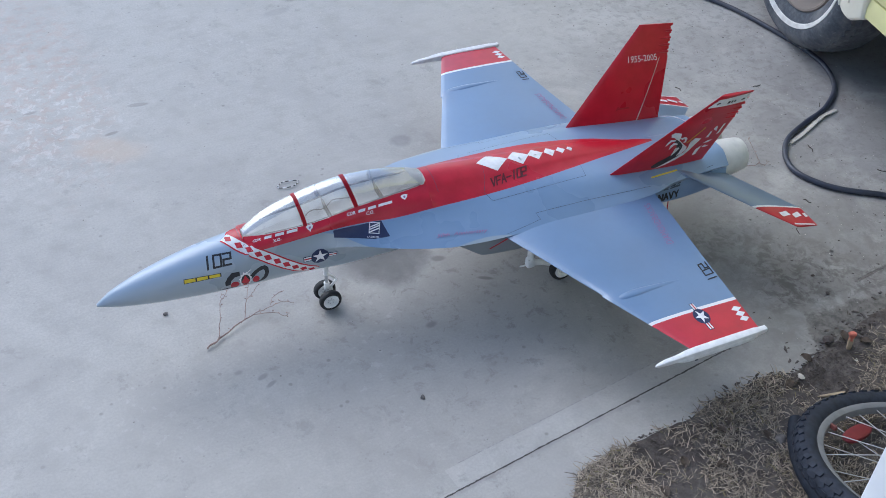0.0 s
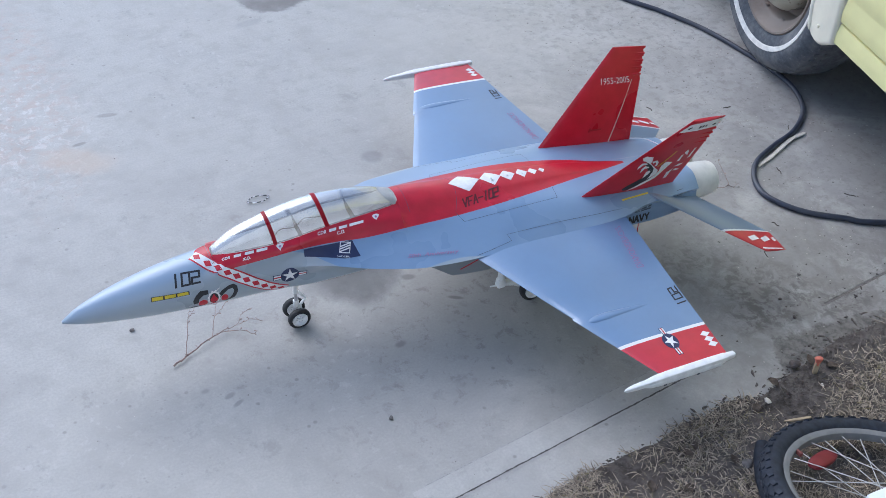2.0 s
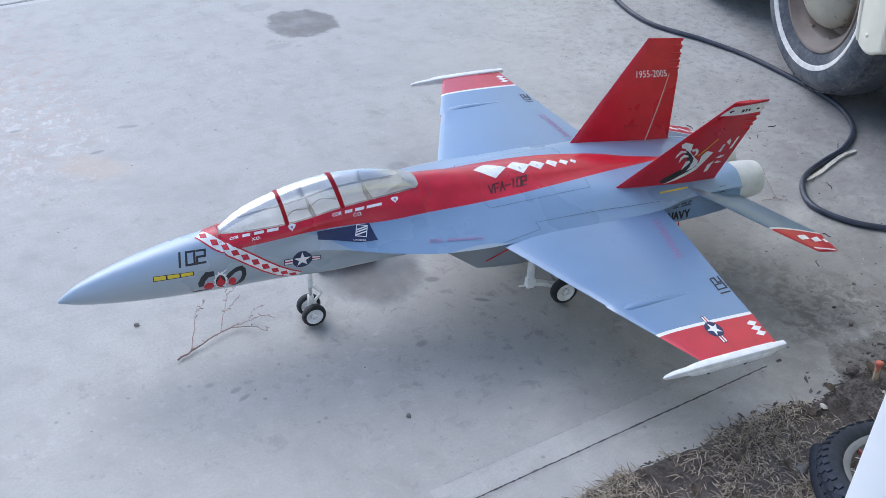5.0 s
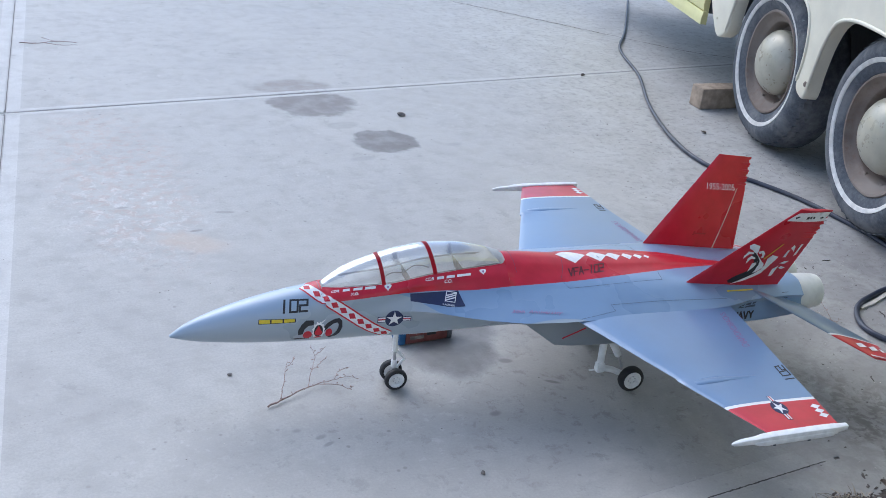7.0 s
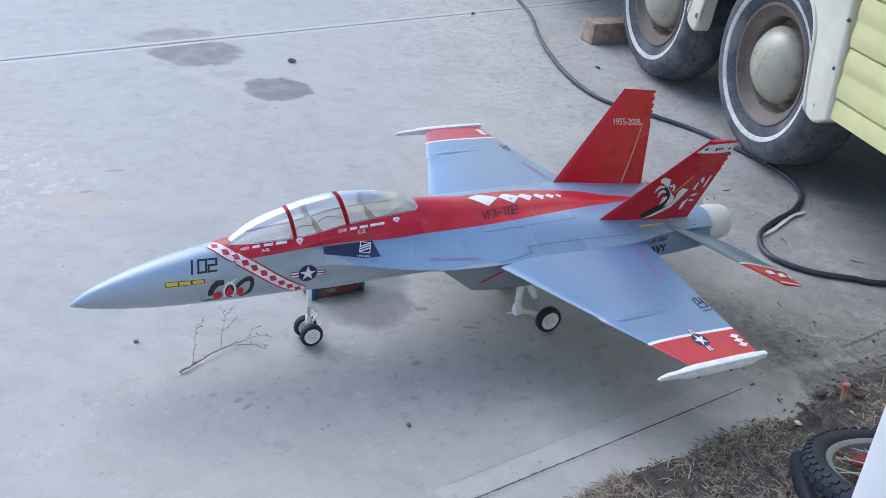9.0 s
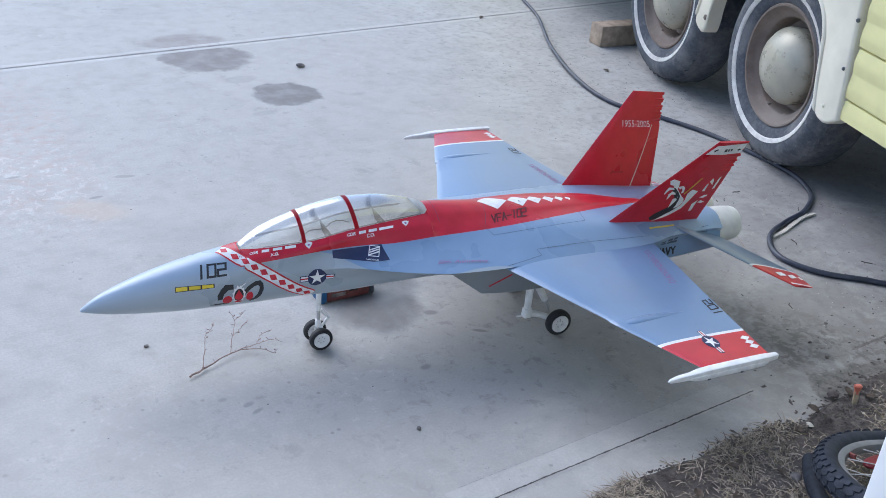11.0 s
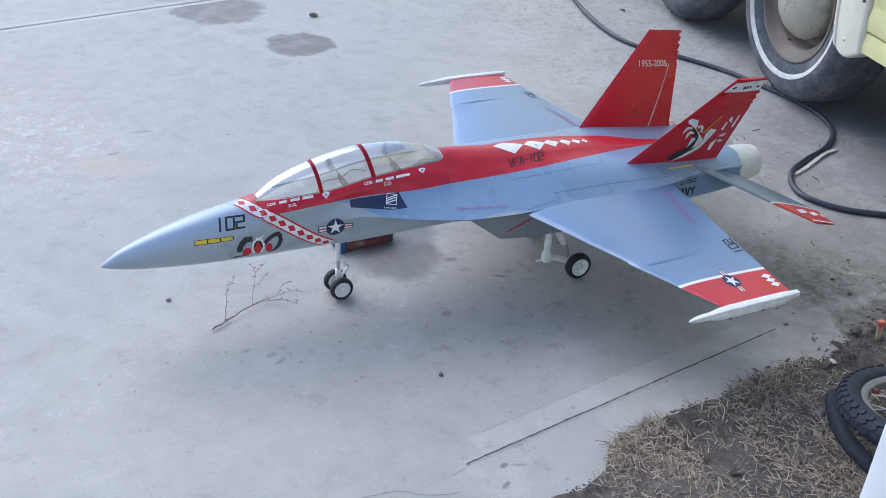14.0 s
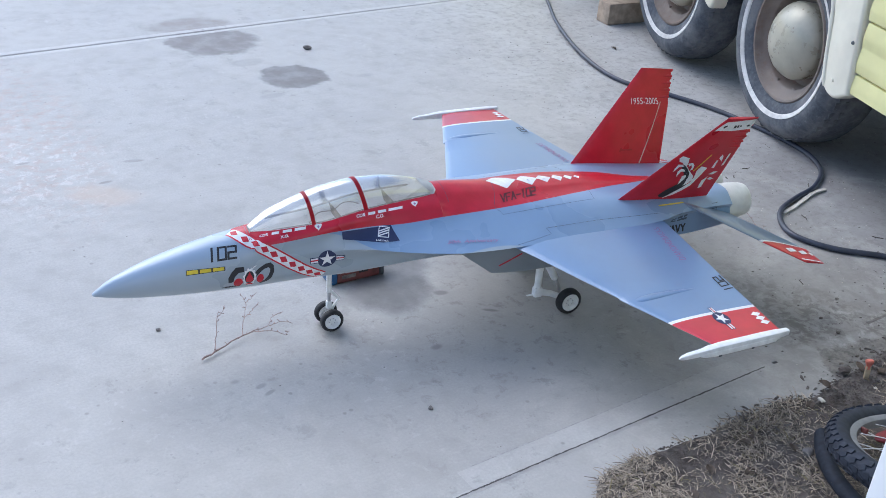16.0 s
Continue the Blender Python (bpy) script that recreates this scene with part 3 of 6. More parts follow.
def crack(points, width=0.006, wander=0.006):
    bm = bmesh.new()
    path = spline([(x, y, 0) for x, y in points], 24)
    rnd = random.Random(4)
    left, right = [], []
    for i, p in enumerate(path):
        d = (path[min(i + 1, len(path) - 1)] - path[max(i - 1, 0)]).normalized()
        n = Vector((-d.y, d.x, 0))
        w = width * rnd.uniform(0.35, 0.8)
        o = n * rnd.uniform(-wander, wander)
        left.append(bm.verts.new(p + o + n * w + Vector((0, 0, 0.0012))))
        right.append(bm.verts.new(p + o - n * w + Vector((0, 0, 0.0012))))
    for i in range(len(path) - 1):
        bm.faces.new((left[i], right[i], right[i + 1], left[i + 1]))
    return bm


part("crack", crack([(2.15, 3.95), (2.75, 3.35), (3.15, 2.95), (3.5, 2.75)], 0.005), M_EARTH, driveway, "thin dark crack")
part("crack", crack([(2.62, 0.1), (2.75, -0.02), (2.9, -0.06), (3.1, -0.2)], 0.005), M_EARTH, driveway, "thin dark crack")



def strip(ends, width, z):
    """A thin straight band on the concrete."""
    bm = bmesh.new()
    a, b = (Vector((*p, z)) for p in ends)
    d = (b - a).normalized()
    n = Vector((-d.y, d.x, 0)) * width / 2
    bm.faces.new([bm.verts.new(p) for p in (a - n, b - n, b + n, a + n)])
    return bm


part("crack", crack([(x, right_joint(x)) for x in (.558, .7, .9, 1.1, 1.3, 1.47)], .0029, .0007), M_CRACK, driveway, "ragged earth-filled joint")
part("crack", crack([(x, right_joint(x)) for x in (1.86, 2.2, 2.6, 3.0, 3.38)], .0036, .0012), M_JOINT, driveway, "sand-filled joint")
part("tool_mark", strip([(x, right_joint(x) + .062) for x in (.63, 1.34)], .0020, .0007), M_TROWEL_LINE, driveway, "faint trowel line")
part("trowel_band", strip([(x, right_joint(x) + .0325) for x in (.60, 1.42)], .055, .0004), M_SWEPT, driveway, "pale troweled band beside the joint")
part("joint_fill", strip([(x, right_joint(x)) for x in (-.88, .556)], .022, .0005), M_CONCRETE, driveway, "concrete closing the joint")
part("joint_fill", strip([(.5565, -.637), (.594, -.937)], .016, .0006), M_BAND, driveway, "cement smeared over the joint")
part("joint_fill", strip([(x, right_joint(x)) for x in (.556, 1.5)], .013, .0006), M_SWEPT, driveway, "pale cement filling the joint")
part("crack", crack([(.28, -.640), (.398, -.651), (.43, -.672), (.468, -.691), (.51, -.700)], .0008, .0015), M_CRACK, driveway, "thin dark crack")
for d in (-.021, .021):
    part("trowel_band", strip([(x, cross_joint(x) + d) for x in (-.39, 6.8)], .026, .0005), M_PALE, driveway, "pale troweled band beside the joint")
part("joint_fill", strip([(x, cross_joint(x)) for x in (-.39, 6.8)], .0065, .0006), M_TROWEL_LINE, driveway, "dusty cement in the joint")
for y0, y1 in ((-.8, 2.04), (2.07, 8.5)):
    part("joint_fill", strip([(left_joint(y), y) for y in (y0, y1)], .0090, .0005), M_TROWEL, driveway, "pale cement filling the joint")
    part("tool_mark", strip([(left_joint(y) + .001, y) for y in (y0, y1)], .0034, .0009), M_JOINT, driveway, "dark sandy joint line")
    for d in (-.030, .030):
        part("trowel_band", strip([(left_joint(y) + d, y) for y in (y0, y1)], .048, .0003), M_PALE, driveway, "pale troweled band beside the joint")


# unseen wall added behind the eye: blocks sky, bounces pale light
thing("wall_unseen", (0, 0, 0), "plain pale wall out of view, added to block sky and bounce light", "wall", kind="structure", bm=finish(box(-1.6, -3.10, 1.45, 5.2, .16, 3.0, .01)), material=M_POST)


# ---- the model jet ----
JET = thing("model_jet", (0, 0, 0), "large grey and red radio-controlled model fighter jet standing on its wheels", "model aircraft")

z_top = curve1([(0, .2085), (.03, .2305), (.067, .2475), (.126, .2685), (.19, .286), (.25, .299), (.30, .307), (.345, .316), (.40, .318), (.772, .3600), (.80, .3590), (.86, .3525), (.934, .343), (1.095, .330), (1.266, .3115), (1.36, .296), (1.50, .280), (1.64, .262)])
z_bot = curve1([(0, .2035), (.03, .196), (.067, .1895), (.126, .184), (.19, .179), (.25, .176), (.34, .1735), (.5, .1735), (.62, .177), (.80, .182), (.9, .180), (1.1, .170), (1.3, .162), (1.5, .163), (1.64, .165)])
half_w = curve1([(0, .004), (.03, .0162), (.067, .0265), (.126, .0395), (.19, .049), (.25, .055), (.34, .0605), (.45, .064), (.6, .067), (.8, .070)])
sill_y = curve1([(.33, .010), (.36, .022), (.40, .031), (.49, .037), (.60, .040), (.70, .036), (.77, .028), (.79, .02)])
sill_z = curve1([(.33, .309), (.36, .3115), (.40, .314), (.49, .319), (.60, .338), (.70, .345), (.77, .347), (.79, .354)])
lex_y = curve1([(.46, .066), (.50, .070), (.57, .088), (.66, .132), (.72, .157), (.80, .180), (.92, .190), (1.1, .19), (1.34, .175), (1.42, .150), (1.52, .135), (1.64, .115)])
lex_z = curve1([(.46, .262), (.6, .2655), (.92, .266), (1.1, .264), (1.34, .262), (1.45, .257), (1.55, .250), (1.64, .236)])
deck_z = curve1([(.46, .296), (.55, .297), (.7, .299), (.92, .303), (1.1, .305), (1.245, .302), (1.4, .287), (1.52, .276), (1.58, .271), (1.64, .265)])
nac_y = curve1([(.5, .064), (.8, .074), (.88, .10), (.95, .125), (1.2, .135), (1.45, .138), (1.56, .128), (1.64, .112)])


def section(x):
    """Half of the body's outline at x, from the top of the spine down to the keel."""
    zt, zb, w = z_top(x), z_bot(x), half_w(x)
    zc = zb + 0.49 * (z_top(min(x, .30)) - z_bot(min(x, .30))) if x > .3 else (zt + zb) / 2
    round_ = []
    for a in (90, 68, 47, 28, 12, -6, -28, -55, -90):
        t = math.radians(a)
        up = (zt - zc) if a > 0 else (zc - zb)
        e = 0.92 if a < 0 else 1.0
        round_.append((w * math.copysign(abs(math.cos(t)) ** e, 1) if abs(a) != 90 else 0.0, zc + up * math.copysign(abs(math.sin(t)) ** e, a)))
    ly, lz, dz, ny = lex_y(x), lex_z(x), deck_z(x), nac_y(x)
    sy = curve1([(.5, .042), (.8, .050), (1.0, .048), (1.25, .034), (1.4, .022), (1.64, .03)])(x)
    full = [(0, zt), (sy * 0.62, zt - (zt - dz) * 0.16), (sy * 1.1, dz + (zt - dz) * 0.52), (sy + (ly - sy) * curve1([(.5, .34), (.9, .36), (1.2, .50), (1.4, .60), (1.64, .6)])(x), dz), (ly, lz), (min(ly - 0.006, ny + 0.012), lz - 0.011),
            (ny, lz - 0.035), (ny * 0.93, zb + 0.018), (0, zb)]
    b = min(max((x - 0.44) / 0.14, 0), 1)
    b = b * b * (3 - 2 * b)
    keys = [(p[0] * (1 - b) + q[0] * b, p[1] * (1 - b) + q[1] * b) for p, q in zip(round_, full)]
    if .335 < x < .777:
        # open cockpit: a sill, and a floor between the sills
        keys[1] = (sill_y(x), sill_z(x))
        keys[0] = (0, sill_z(x) - 0.028)
        y2 = keys[2][0] * 0.5 + 0.5 * (half_w(x) * 0.9)
        keys[2] = (max(y2, sill_y(x) + 0.012), min(keys[2][1], sill_z(x) - 0.012))
    return keys


def ring(keys, x, hard=(1, 4, 5)):
    """A full ring of points from half an outline, eased between the keys."""
    half = []
    n = len(keys)
    for i in range(n - 1):
        p0, p1, p2, p3 = keys[max(i - 1, 0)], keys[i], keys[i + 1], keys[min(i + 2, n - 1)]
        if i == 0:
            p0 = (-keys[1][0], keys[1][1])
        if i == n - 2:
            p3 = (-keys[n - 2][0], keys[n - 2][1])
        for k in range(4):
            t = k / 4
            q = []
            for c in (0, 1):
                m1, m2 = (p2[c] - p0[c]) / 2, (p3[c] - p1[c]) / 2
                if i in hard:
                    m1 = p2[c] - p1[c]
                if i + 1 in hard:
                    m2 = p2[c] - p1[c]
                q.append((2 * t ** 3 - 3 * t * t + 1) * p1[c] + (t ** 3 - 2 * t * t + t) * m1 + (-2 * t ** 3 + 3 * t * t) * p2[c] + (t ** 3 - t * t) * m2)
            half.append(q)
    half.append(keys[-1])
    full = [(x, -y, z) for y, z in half] + [(x, y, z) for y, z in half[-2:0:-1]]
    return full


def fuselage():
    xs = [0.0, .006, .015, .03, .047] + [.067 + .0215 * i for i in range(74)]
    xs = sorted(set(xs + [.334, .337, .776, .779, 1.612]))
    xs = [x for x in xs if x <= 1.612]
    rings = []
    for x in xs:
        k = section(x)
        hard = (1, 4, 5) if .335 < x < .777 else ((4, 5) if x > .5 else ())
        rings.append(ring(k, x, hard))
    bm = loft(rings)
    for f in bm.faces:
        c = f.calc_center_median()
        if .336 < c.x < .778 and abs(c.y) < sill_y(c.x) - 0.0005 and c.z > .26:
            f.material_index = 1
    return finish(bm, 38)


body = part("fuselage", fuselage(), [M_BODY, M_COCKPIT], JET, "grey fuselage with a red spine")


def canopy_ring(x, grow=0.0, n=16):
    y, zs = sill_y(x) + grow, sill_z(x)
    top = curve1([(.335, .314), (.355, .330), (.385, .350), (.458, .3775), (.514, .3915), (.581, .3995), (.65, .397), (.722, .383), (.774, .364), (.79, .359)])(x) + grow
    out = []
    for k in range(n + 1):
        a = math.pi * k / n
        c, s = math.cos(a), math.sin(a)
        out.append((x, -y * math.copysign(abs(c) ** 0.8, c) , zs - 0.001 + (top - zs) * abs(s) ** 0.86))
    return out


def canopy():
    xs = [.338, .343, .35, .36] + [.372 + .0133 * i for i in range(31)]
    bm = loft([canopy_ring(x) for x in xs if x < .772] + [canopy_ring(.774)], closed=False)
    return finish(bm, 60)


canopy_ob = part("canopy", canopy(), M_GLASS, JET, "clear plastic two-seat canopy")
canopy_ob.visible_shadow = False


def hoop(x0, x1, lean, grow=0.0007):
    rings = []
    for i in range(4):
        x = x0 + (x1 - x0) * i / 3
        r = []
        for p in canopy_ring(x, grow):
            # the bow leans back towards the sill
            dx = lean * (1 - (p[2] - sill_z(x)) / 0.06)
            q = canopy_ring(x + dx, grow)
            k = min(range(len(q)), key=lambda j: abs(q[j][1] - p[1]) + abs(q[j][2] - p[2]))
            r.append(q[k])
        rings.append(r)
    bm = loft(rings, closed=False)
    bmesh.ops.solidify(bm, geom=bm.faces[:], thickness=0.0007)
    return finish(bm, 40)


part("canopy_bow", hoop(.459, .468, .013), M_RED, JET, "red canopy bow")
part("canopy_bow", hoop(.577, .587, .017), M_RED, JET, "red canopy bow")


def airfoil(n=14):
    """Unit chord: (along, height) round the section from the trailing edge over the top."""
    up = []
    for k in range(n + 1):
        u = 0.5 * (1 + math.cos(math.pi * k / n))
        t = 5 * (0.2969 * math.sqrt(u) - 0.126 * u - 0.3516 * u * u + 0.2843 * u ** 3 - 0.1036 * u ** 4)
        up.append((u, t))
    return up + [(u, -t * 0.75) for u, t in up[-2:0:-1]]


FOIL = airfoil()


def wing(side):
    # leading and trailing edge along the span, with a dogtooth
    le = lambda y: .915 + (y - .178) * (1.0370 - .915) / (.435 - .178) if y < .4345 else 1.0325 + (y - .435) * (1.132 - 1.0325) / (.645 - .435)
    te = lambda y: 1.345 + (y - .14) * (1.309 - 1.345) / (.645 - .14)
    zz = curve1([(.10, .262), (.19, .2600), (.42, .2475), (.645, .2390)])
    th = curve1([(.10, .030), (.2, .026), (.42, .020), (.645, .013)])
    rings = []
    for y in (.10, .14, .185, .24, .30, .36, .4335, .4352, .46, .50, .545, .555, .60, .645):
        a, b = le(y), te(y)
        rings.append([(a + (b - a) * u, side * y, zz(y) + th(y) * t * (.62 if t > 0 else 1.15)) for u, t in FOIL])
    return finish(loft(rings), 50)


def fairing(side):
    # the long bulge over the wing fold
    rings = []
    for i in range(19):
        u = i / 18
        x = 1.046 + .205 * u
        r = .0068 * min(1, .16 + u * 5.5) ** .7 * (1 - max(0, u - .3) / .7 * .88)
        zc = curve1([(0, .2450), (.12, .2485), (.4, .2513), (1, .2490)])(u)
        rings.append([(x, side * (.455 + 1.7 * r * math.cos(t)), zc - .0006 + r * 0.62 * math.sin(t)) for t in (2 * math.pi * k / 12 for k in range(12))])
    return finish(loft(rings), 60)


def rail(side):
    # wing-tip rail: a slim pointed cap
    rings = []
    for x, w, h, dz in ((1.036, .001, .0012, -.005), (1.041, .0034, .0038, -.0045), (1.060, .0056, .0060, -.003), (1.092, .0066, .0070, -.0025), (1.112, .0088, .0088, -.0012), (1.14, .0098, .0100, -.001),
                        (1.25, .0098, .0100, -.001), (1.296, .0092, .0092, -.001), (1.299, .0078, .0075, 0), (1.322, .0066, .0060, .001), (1.325, .003, .003, .001)):
        rings.append([(x, side * (.652 + w * math.copysign(abs(math.cos(t)) ** .4, math.cos(t))), .2375 + dz + h * math.copysign(abs(math.sin(t)) ** .4, math.sin(t))) for t in (2 * math.pi * (k + .5) / 12 for k in range(12))])
    return finish(loft(rings), 32)


def launcher(side):
    # the lower, outboard shoe under the cap
    rings = []
    for x, w, h in ((1.088, .0015, .002), (1.100, .0042, .0048), (1.12, .0056, .0062), (1.25, .0056, .0062), (1.286, .0048, .0054), (1.293, .002, .002)):
        rings.append([(x, side * (.6575 + w * math.copysign(abs(math.cos(t)) ** .4, math.cos(t))), .2305 + h * math.copysign(abs(math.sin(t)) ** .4, math.sin(t))) for t in (2 * math.pi * (k + .5) / 12 for k in range(12))])
    return finish(loft(rings), 32)


def skin(le0, te0, le1, te1, t0, t1, rows=8, normal=None, cols=10, edge=None):
    """A thin tapered aerofoil between a root chord and a tip chord."""
    le0, te0, le1, te1 = (Vector(p) for p in (le0, te0, le1, te1))
    nrm = normal or (te0 - le0).cross(le1 - le0).normalized()
    rings = []
    for i in range(rows + 1):
        v = i / rows
        a, b = le0.lerp(le1, v), te0.lerp(te1, v)
        if edge:
            b = b + (b - a).normalized() * edge(v)
        t = t0 + (t1 - t0) * v
        rings.append([a.lerp(b, u) + nrm * (h * t / 0.5) for u, h in FOIL])
    return loft(rings)


FIN_LE0, FIN_TE0, FIN_LE1, FIN_TE1 = (1.229, .1065, .291), (1.529, .101, .262), (1.473, .181, .5225), (1.576, .175, .5125)


def fin(side):
    f = lambda p: (p[0], side * p[1], p[2])
    teeth = lambda v: 0.0 if v < .66 or v > .97 else -0.006 * ((v - .66) * 13 % 1)
    bm = skin(f(FIN_LE0), f(FIN_TE0), f(FIN_LE1), f(FIN_TE1), .008, .0045, 90, edge=teeth)
    return finish(bm, 40)


STAB_LE = ((1.4325, .120, .2720), (1.6030, .2575, .2015), (1.6955, .3286, .1646))
STAB_TE = ((1.610, .108, .212), (1.767, .258, .1525), (1.770, .3265, .1455))


def stab(side):
    """A drooped tailplane whose trailing edge is cropped at the tip."""
    rings = []
    for k in range(13):
        v = k / 6
        i = min(int(v), 1)
        a, b = (Vector(e[i]).lerp(Vector(e[i + 1]), v - i) for e in (STAB_LE, STAB_TE))
        t = .007 - .002 * v
        rings.append([Vector((a.lerp(b, u).x, side * a.lerp(b, u).y, a.lerp(b, u).z + h * t / .5)) for u, h in FOIL])
    return finish(loft(rings), 40)


def nozzle(side):
    prof = [(.0500, -.02), (.0505, .010), (.0500, .03), (.0480, .055), (.0450, .076), (.0435, .081), (.0415, .081), (.0430, .066), (.0440, .03), (.0445, .004)]
    return finish(spun(prof, "x", 32, (1.614, side * .060, .2165)), 40)


def intake(side):
    # slanted, square-lipped engine intake under the wing root
    def sect(x, y0, y1, zt, zb, skew):
        r = .012
        pts = []
        for cx, cy, a0 in ((y1 - r, zt - r, 0), (y0 + r, zt - r, 90), (y0 + r, zb + r, 180), (y1 - r, zb + r, 270)):
            for a in (0, 30, 60, 90):
                t = math.radians(a0 + a)
                y, z = cx + r * math.cos(t), cy + r * math.sin(t)
                pts.append((x + skew * (zt - z), side * y, z))
        return pts
    rings = [sect(.800, .066, .128, .238, .168, 1.30), sect(.797, .063, .132, .241, .164, 1.30), sect(.845, .06, .134, .25, .160, .95), sect(.95, .05, .136, .255, .156, .4), sect(1.1, .04, .136, .258, .153, 0), sect(1.3, .03, .13, .258, .158, 0)]
    inner = [sect(.802, .068, .126, .236, .170, 1.30), sect(.88, .07, .122, .232, .172, .8)]
    bm = loft([inner[1], inner[0]] + rings)
    for fc in bm.faces:
        if fc.calc_center_median().x > .84 and len(fc.verts) > 8 and fc.calc_center_median().x < .96:
            fc.material_index = 1
    return finish(bm, 35)


WINGS, FINS, STABS = {}, {}, {}
for side in (-1, 1):
    WINGS[side] = part("wing", wing(side), M_WING, JET, "grey wing with a white-edged red tip")
    part("fold_fairing", fairing(side), M_WING, WINGS[side])
    part("missile_rail", rail(side), M_WHITE, WINGS[side], "white wing-tip rail")
    part("launcher_shoe", launcher(side), M_WHITE, WINGS[side], "white shoe under the wing-tip rail")
    for x in (1.135, 1.222):
        part("rail_lug", finish(box(x, side * .6628, .2250, .007, .0035, .0035, .001)), M_DARK, WINGS[side], "small dark lug")
    FINS[side] = part("tail_fin", fin(side), M_RED, JET, "red tail fin with notched trailing edge")
    STABS[side] = part("tailplane", stab(side), M_STAB, JET, "drooping grey tailplane with a red tip")
    part("exhaust_nozzle", nozzle(side), M_CREAM, JET, "bare cream exhaust nozzle")
    part("air_intake", intake(side), [M_GREY, M_DARK], JET, "slanted grey air intake")


def cockpit_parts():
    # bare wood formers, slanted panels and a wire, seen through the canopy
    for x in (.540, .668):
        bm = box(x, 0, sill_z(x) - .009, .0020, 2 * sill_y(x) - .001, .020, .0004, 1)
        part("former", finish(bm, 30), M_PLY, JET, "thin plywood former")
    for sgn in (-1, 1):
        path = [(x, sgn * (sill_y(x) - .0016), sill_z(x) + .0012) for x in (.385, .42, .46, .50, .54, .58, .62, .66, .70, .74, .762)]
        part("sill_rail", finish(tube(path, .0012, 6)), M_PLY, JET, "thin wooden rail along the sill")
    def deck(x0, x1, z0, z1, y0, y1, th=.0015):
        b = bmesh.new()
        vs = [b.verts.new(p) for p in ((x0, -y0, z0), (x1, -y1, z1), (x1, y1, z1), (x0, y0, z0))]
        b.faces.new(vs)
        bmesh.ops.solidify(b, geom=b.faces[:], thickness=th)
        return b
    part("cockpit_panel", deck(.672, .752, .330, .366, .026, .016), M_COCKPIT, JET, "slanted grey panel")
    rows = []
    for i in range(5):
        row = []
        for k in range(17):
            rise = math.sin(math.pi * k / 16)
            x0 = .7665 - .028 * rise ** 1.5
            row.append(canopy_ring(x0 + (.7738 - x0) * i / 4, .0008)[k])
        rows.append(row)
    b = loft(rows, closed=False)
    bmesh.ops.solidify(b, geom=b.faces[:], thickness=-.0012)
    part("canopy_tail_fairing", finish(b, 50), M_WHITE, JET, "white rear edge of the canopy")
    part("wire", finish(tube(spline([(.475, -.01, .308), (.50, .0, .325), (.53, -.012, .333), (.556, .004, .338), (.572, -.006, .345), (.60, .008, .330)], 6), .0011, 6)), M_PLY, JET, "thin brown wire")


cockpit_parts()
part("antenna_wire", finish(tube([(1.462, -.085, .175), (1.466, -.088, .13), (1.470, -.09, .055)], .0013, 6)), M_DECAL_RED, JET, "thin red wire")
part("wire_loop", finish(tube(spline([(1.53, .10, .276), (1.56, .07, .285), (1.585, .02, .283), (1.57, -.01, .275), (1.55, .0, .268)], 6), .0013, 6)), M_DECAL_WHITE, JET, "thin white wire")


def model_wheel(parent, at, r, w):
    x, y, z = at
    h = w / 2
    tyre_bm = spun([(r * .66, -h * .75), (r * .82, -h), (r * .95, -h * .8), (r, -h * .35), (r, h * .35), (r * .95, h * .8), (r * .82, h), (r * .66, h * .75), (r * .66, -h * .75)], "y", 36, at)
    tyre = part("wheel", finish(tyre_bm, 50), M_RUBBER, parent, "small black rubber wheel")
    hub = spun([(0, -h * .72), (r * .16, -h * .74), (r * .18, -h * .5), (r * .34, -h * .45), (r * .36, -h * .62), (r * .44, -h * .66), (r * .54, -h * .98), (r * .69, -h * .99), (r * .70, -h * .7), (r * .70, h * .7), (r * .69, h * .99), (r * .54, h * .98), (r * .36, h * .5), (0, h * .6)], "y", 30, at)
    part("hub", finish(hub, 35), M_WHITE, tyre, "white wheel hub")
    for k in range(6):
        a = math.pi * k / 3 + .3
        b = spun([(0, -h * .62), (r * .05, -h * .6), (r * .055, -h * .4)], "y", 8, (x + r * .27 * math.cos(a), y, z + r * .27 * math.sin(a)))
        part("hub_bolt", finish(b, 40), M_STEEL, tyre)


def nose_gear():
    g = part("nose_gear", finish(tube([(.537, .021, .185), (.539, .021, .145), (.540, .021, .098)], [.0068, .0066, .0066], 16)), M_WHITE, JET, "white nose leg")
    b = tube([(.540, .021, .102), (.541, .021, .072), (.542, .021, .034)], [.0044, .0044, .0050], 14)
    part("oleo", finish(b), M_STEEL, g, "bright metal piston")
    b = tube([(.546, .021, .098), (.558, .021, .083), (.566, .021, .073)], [.0042, .0036, .003], 8)
    tube([(.566, .021, .073), (.556, .021, .060), (.545, .021, .044)], [.003, .0036, .004], 8, b)
    part("torque_link", finish(b), M_WHITE, g)
    b = box(.541, .021, .062, .014, .012, .022, .003)
    part("axle_block", finish(b), M_WHITE, g)
    part("axle", finish(tube([(.542, -.006, .0275), (.542, .05, .0275)], .003, 10)), M_STEEL, g)
    model_wheel(g, (.542, .000, .0285), .0285, .0170)
    model_wheel(g, (.542, .0425, .0285), .0285, .0170)


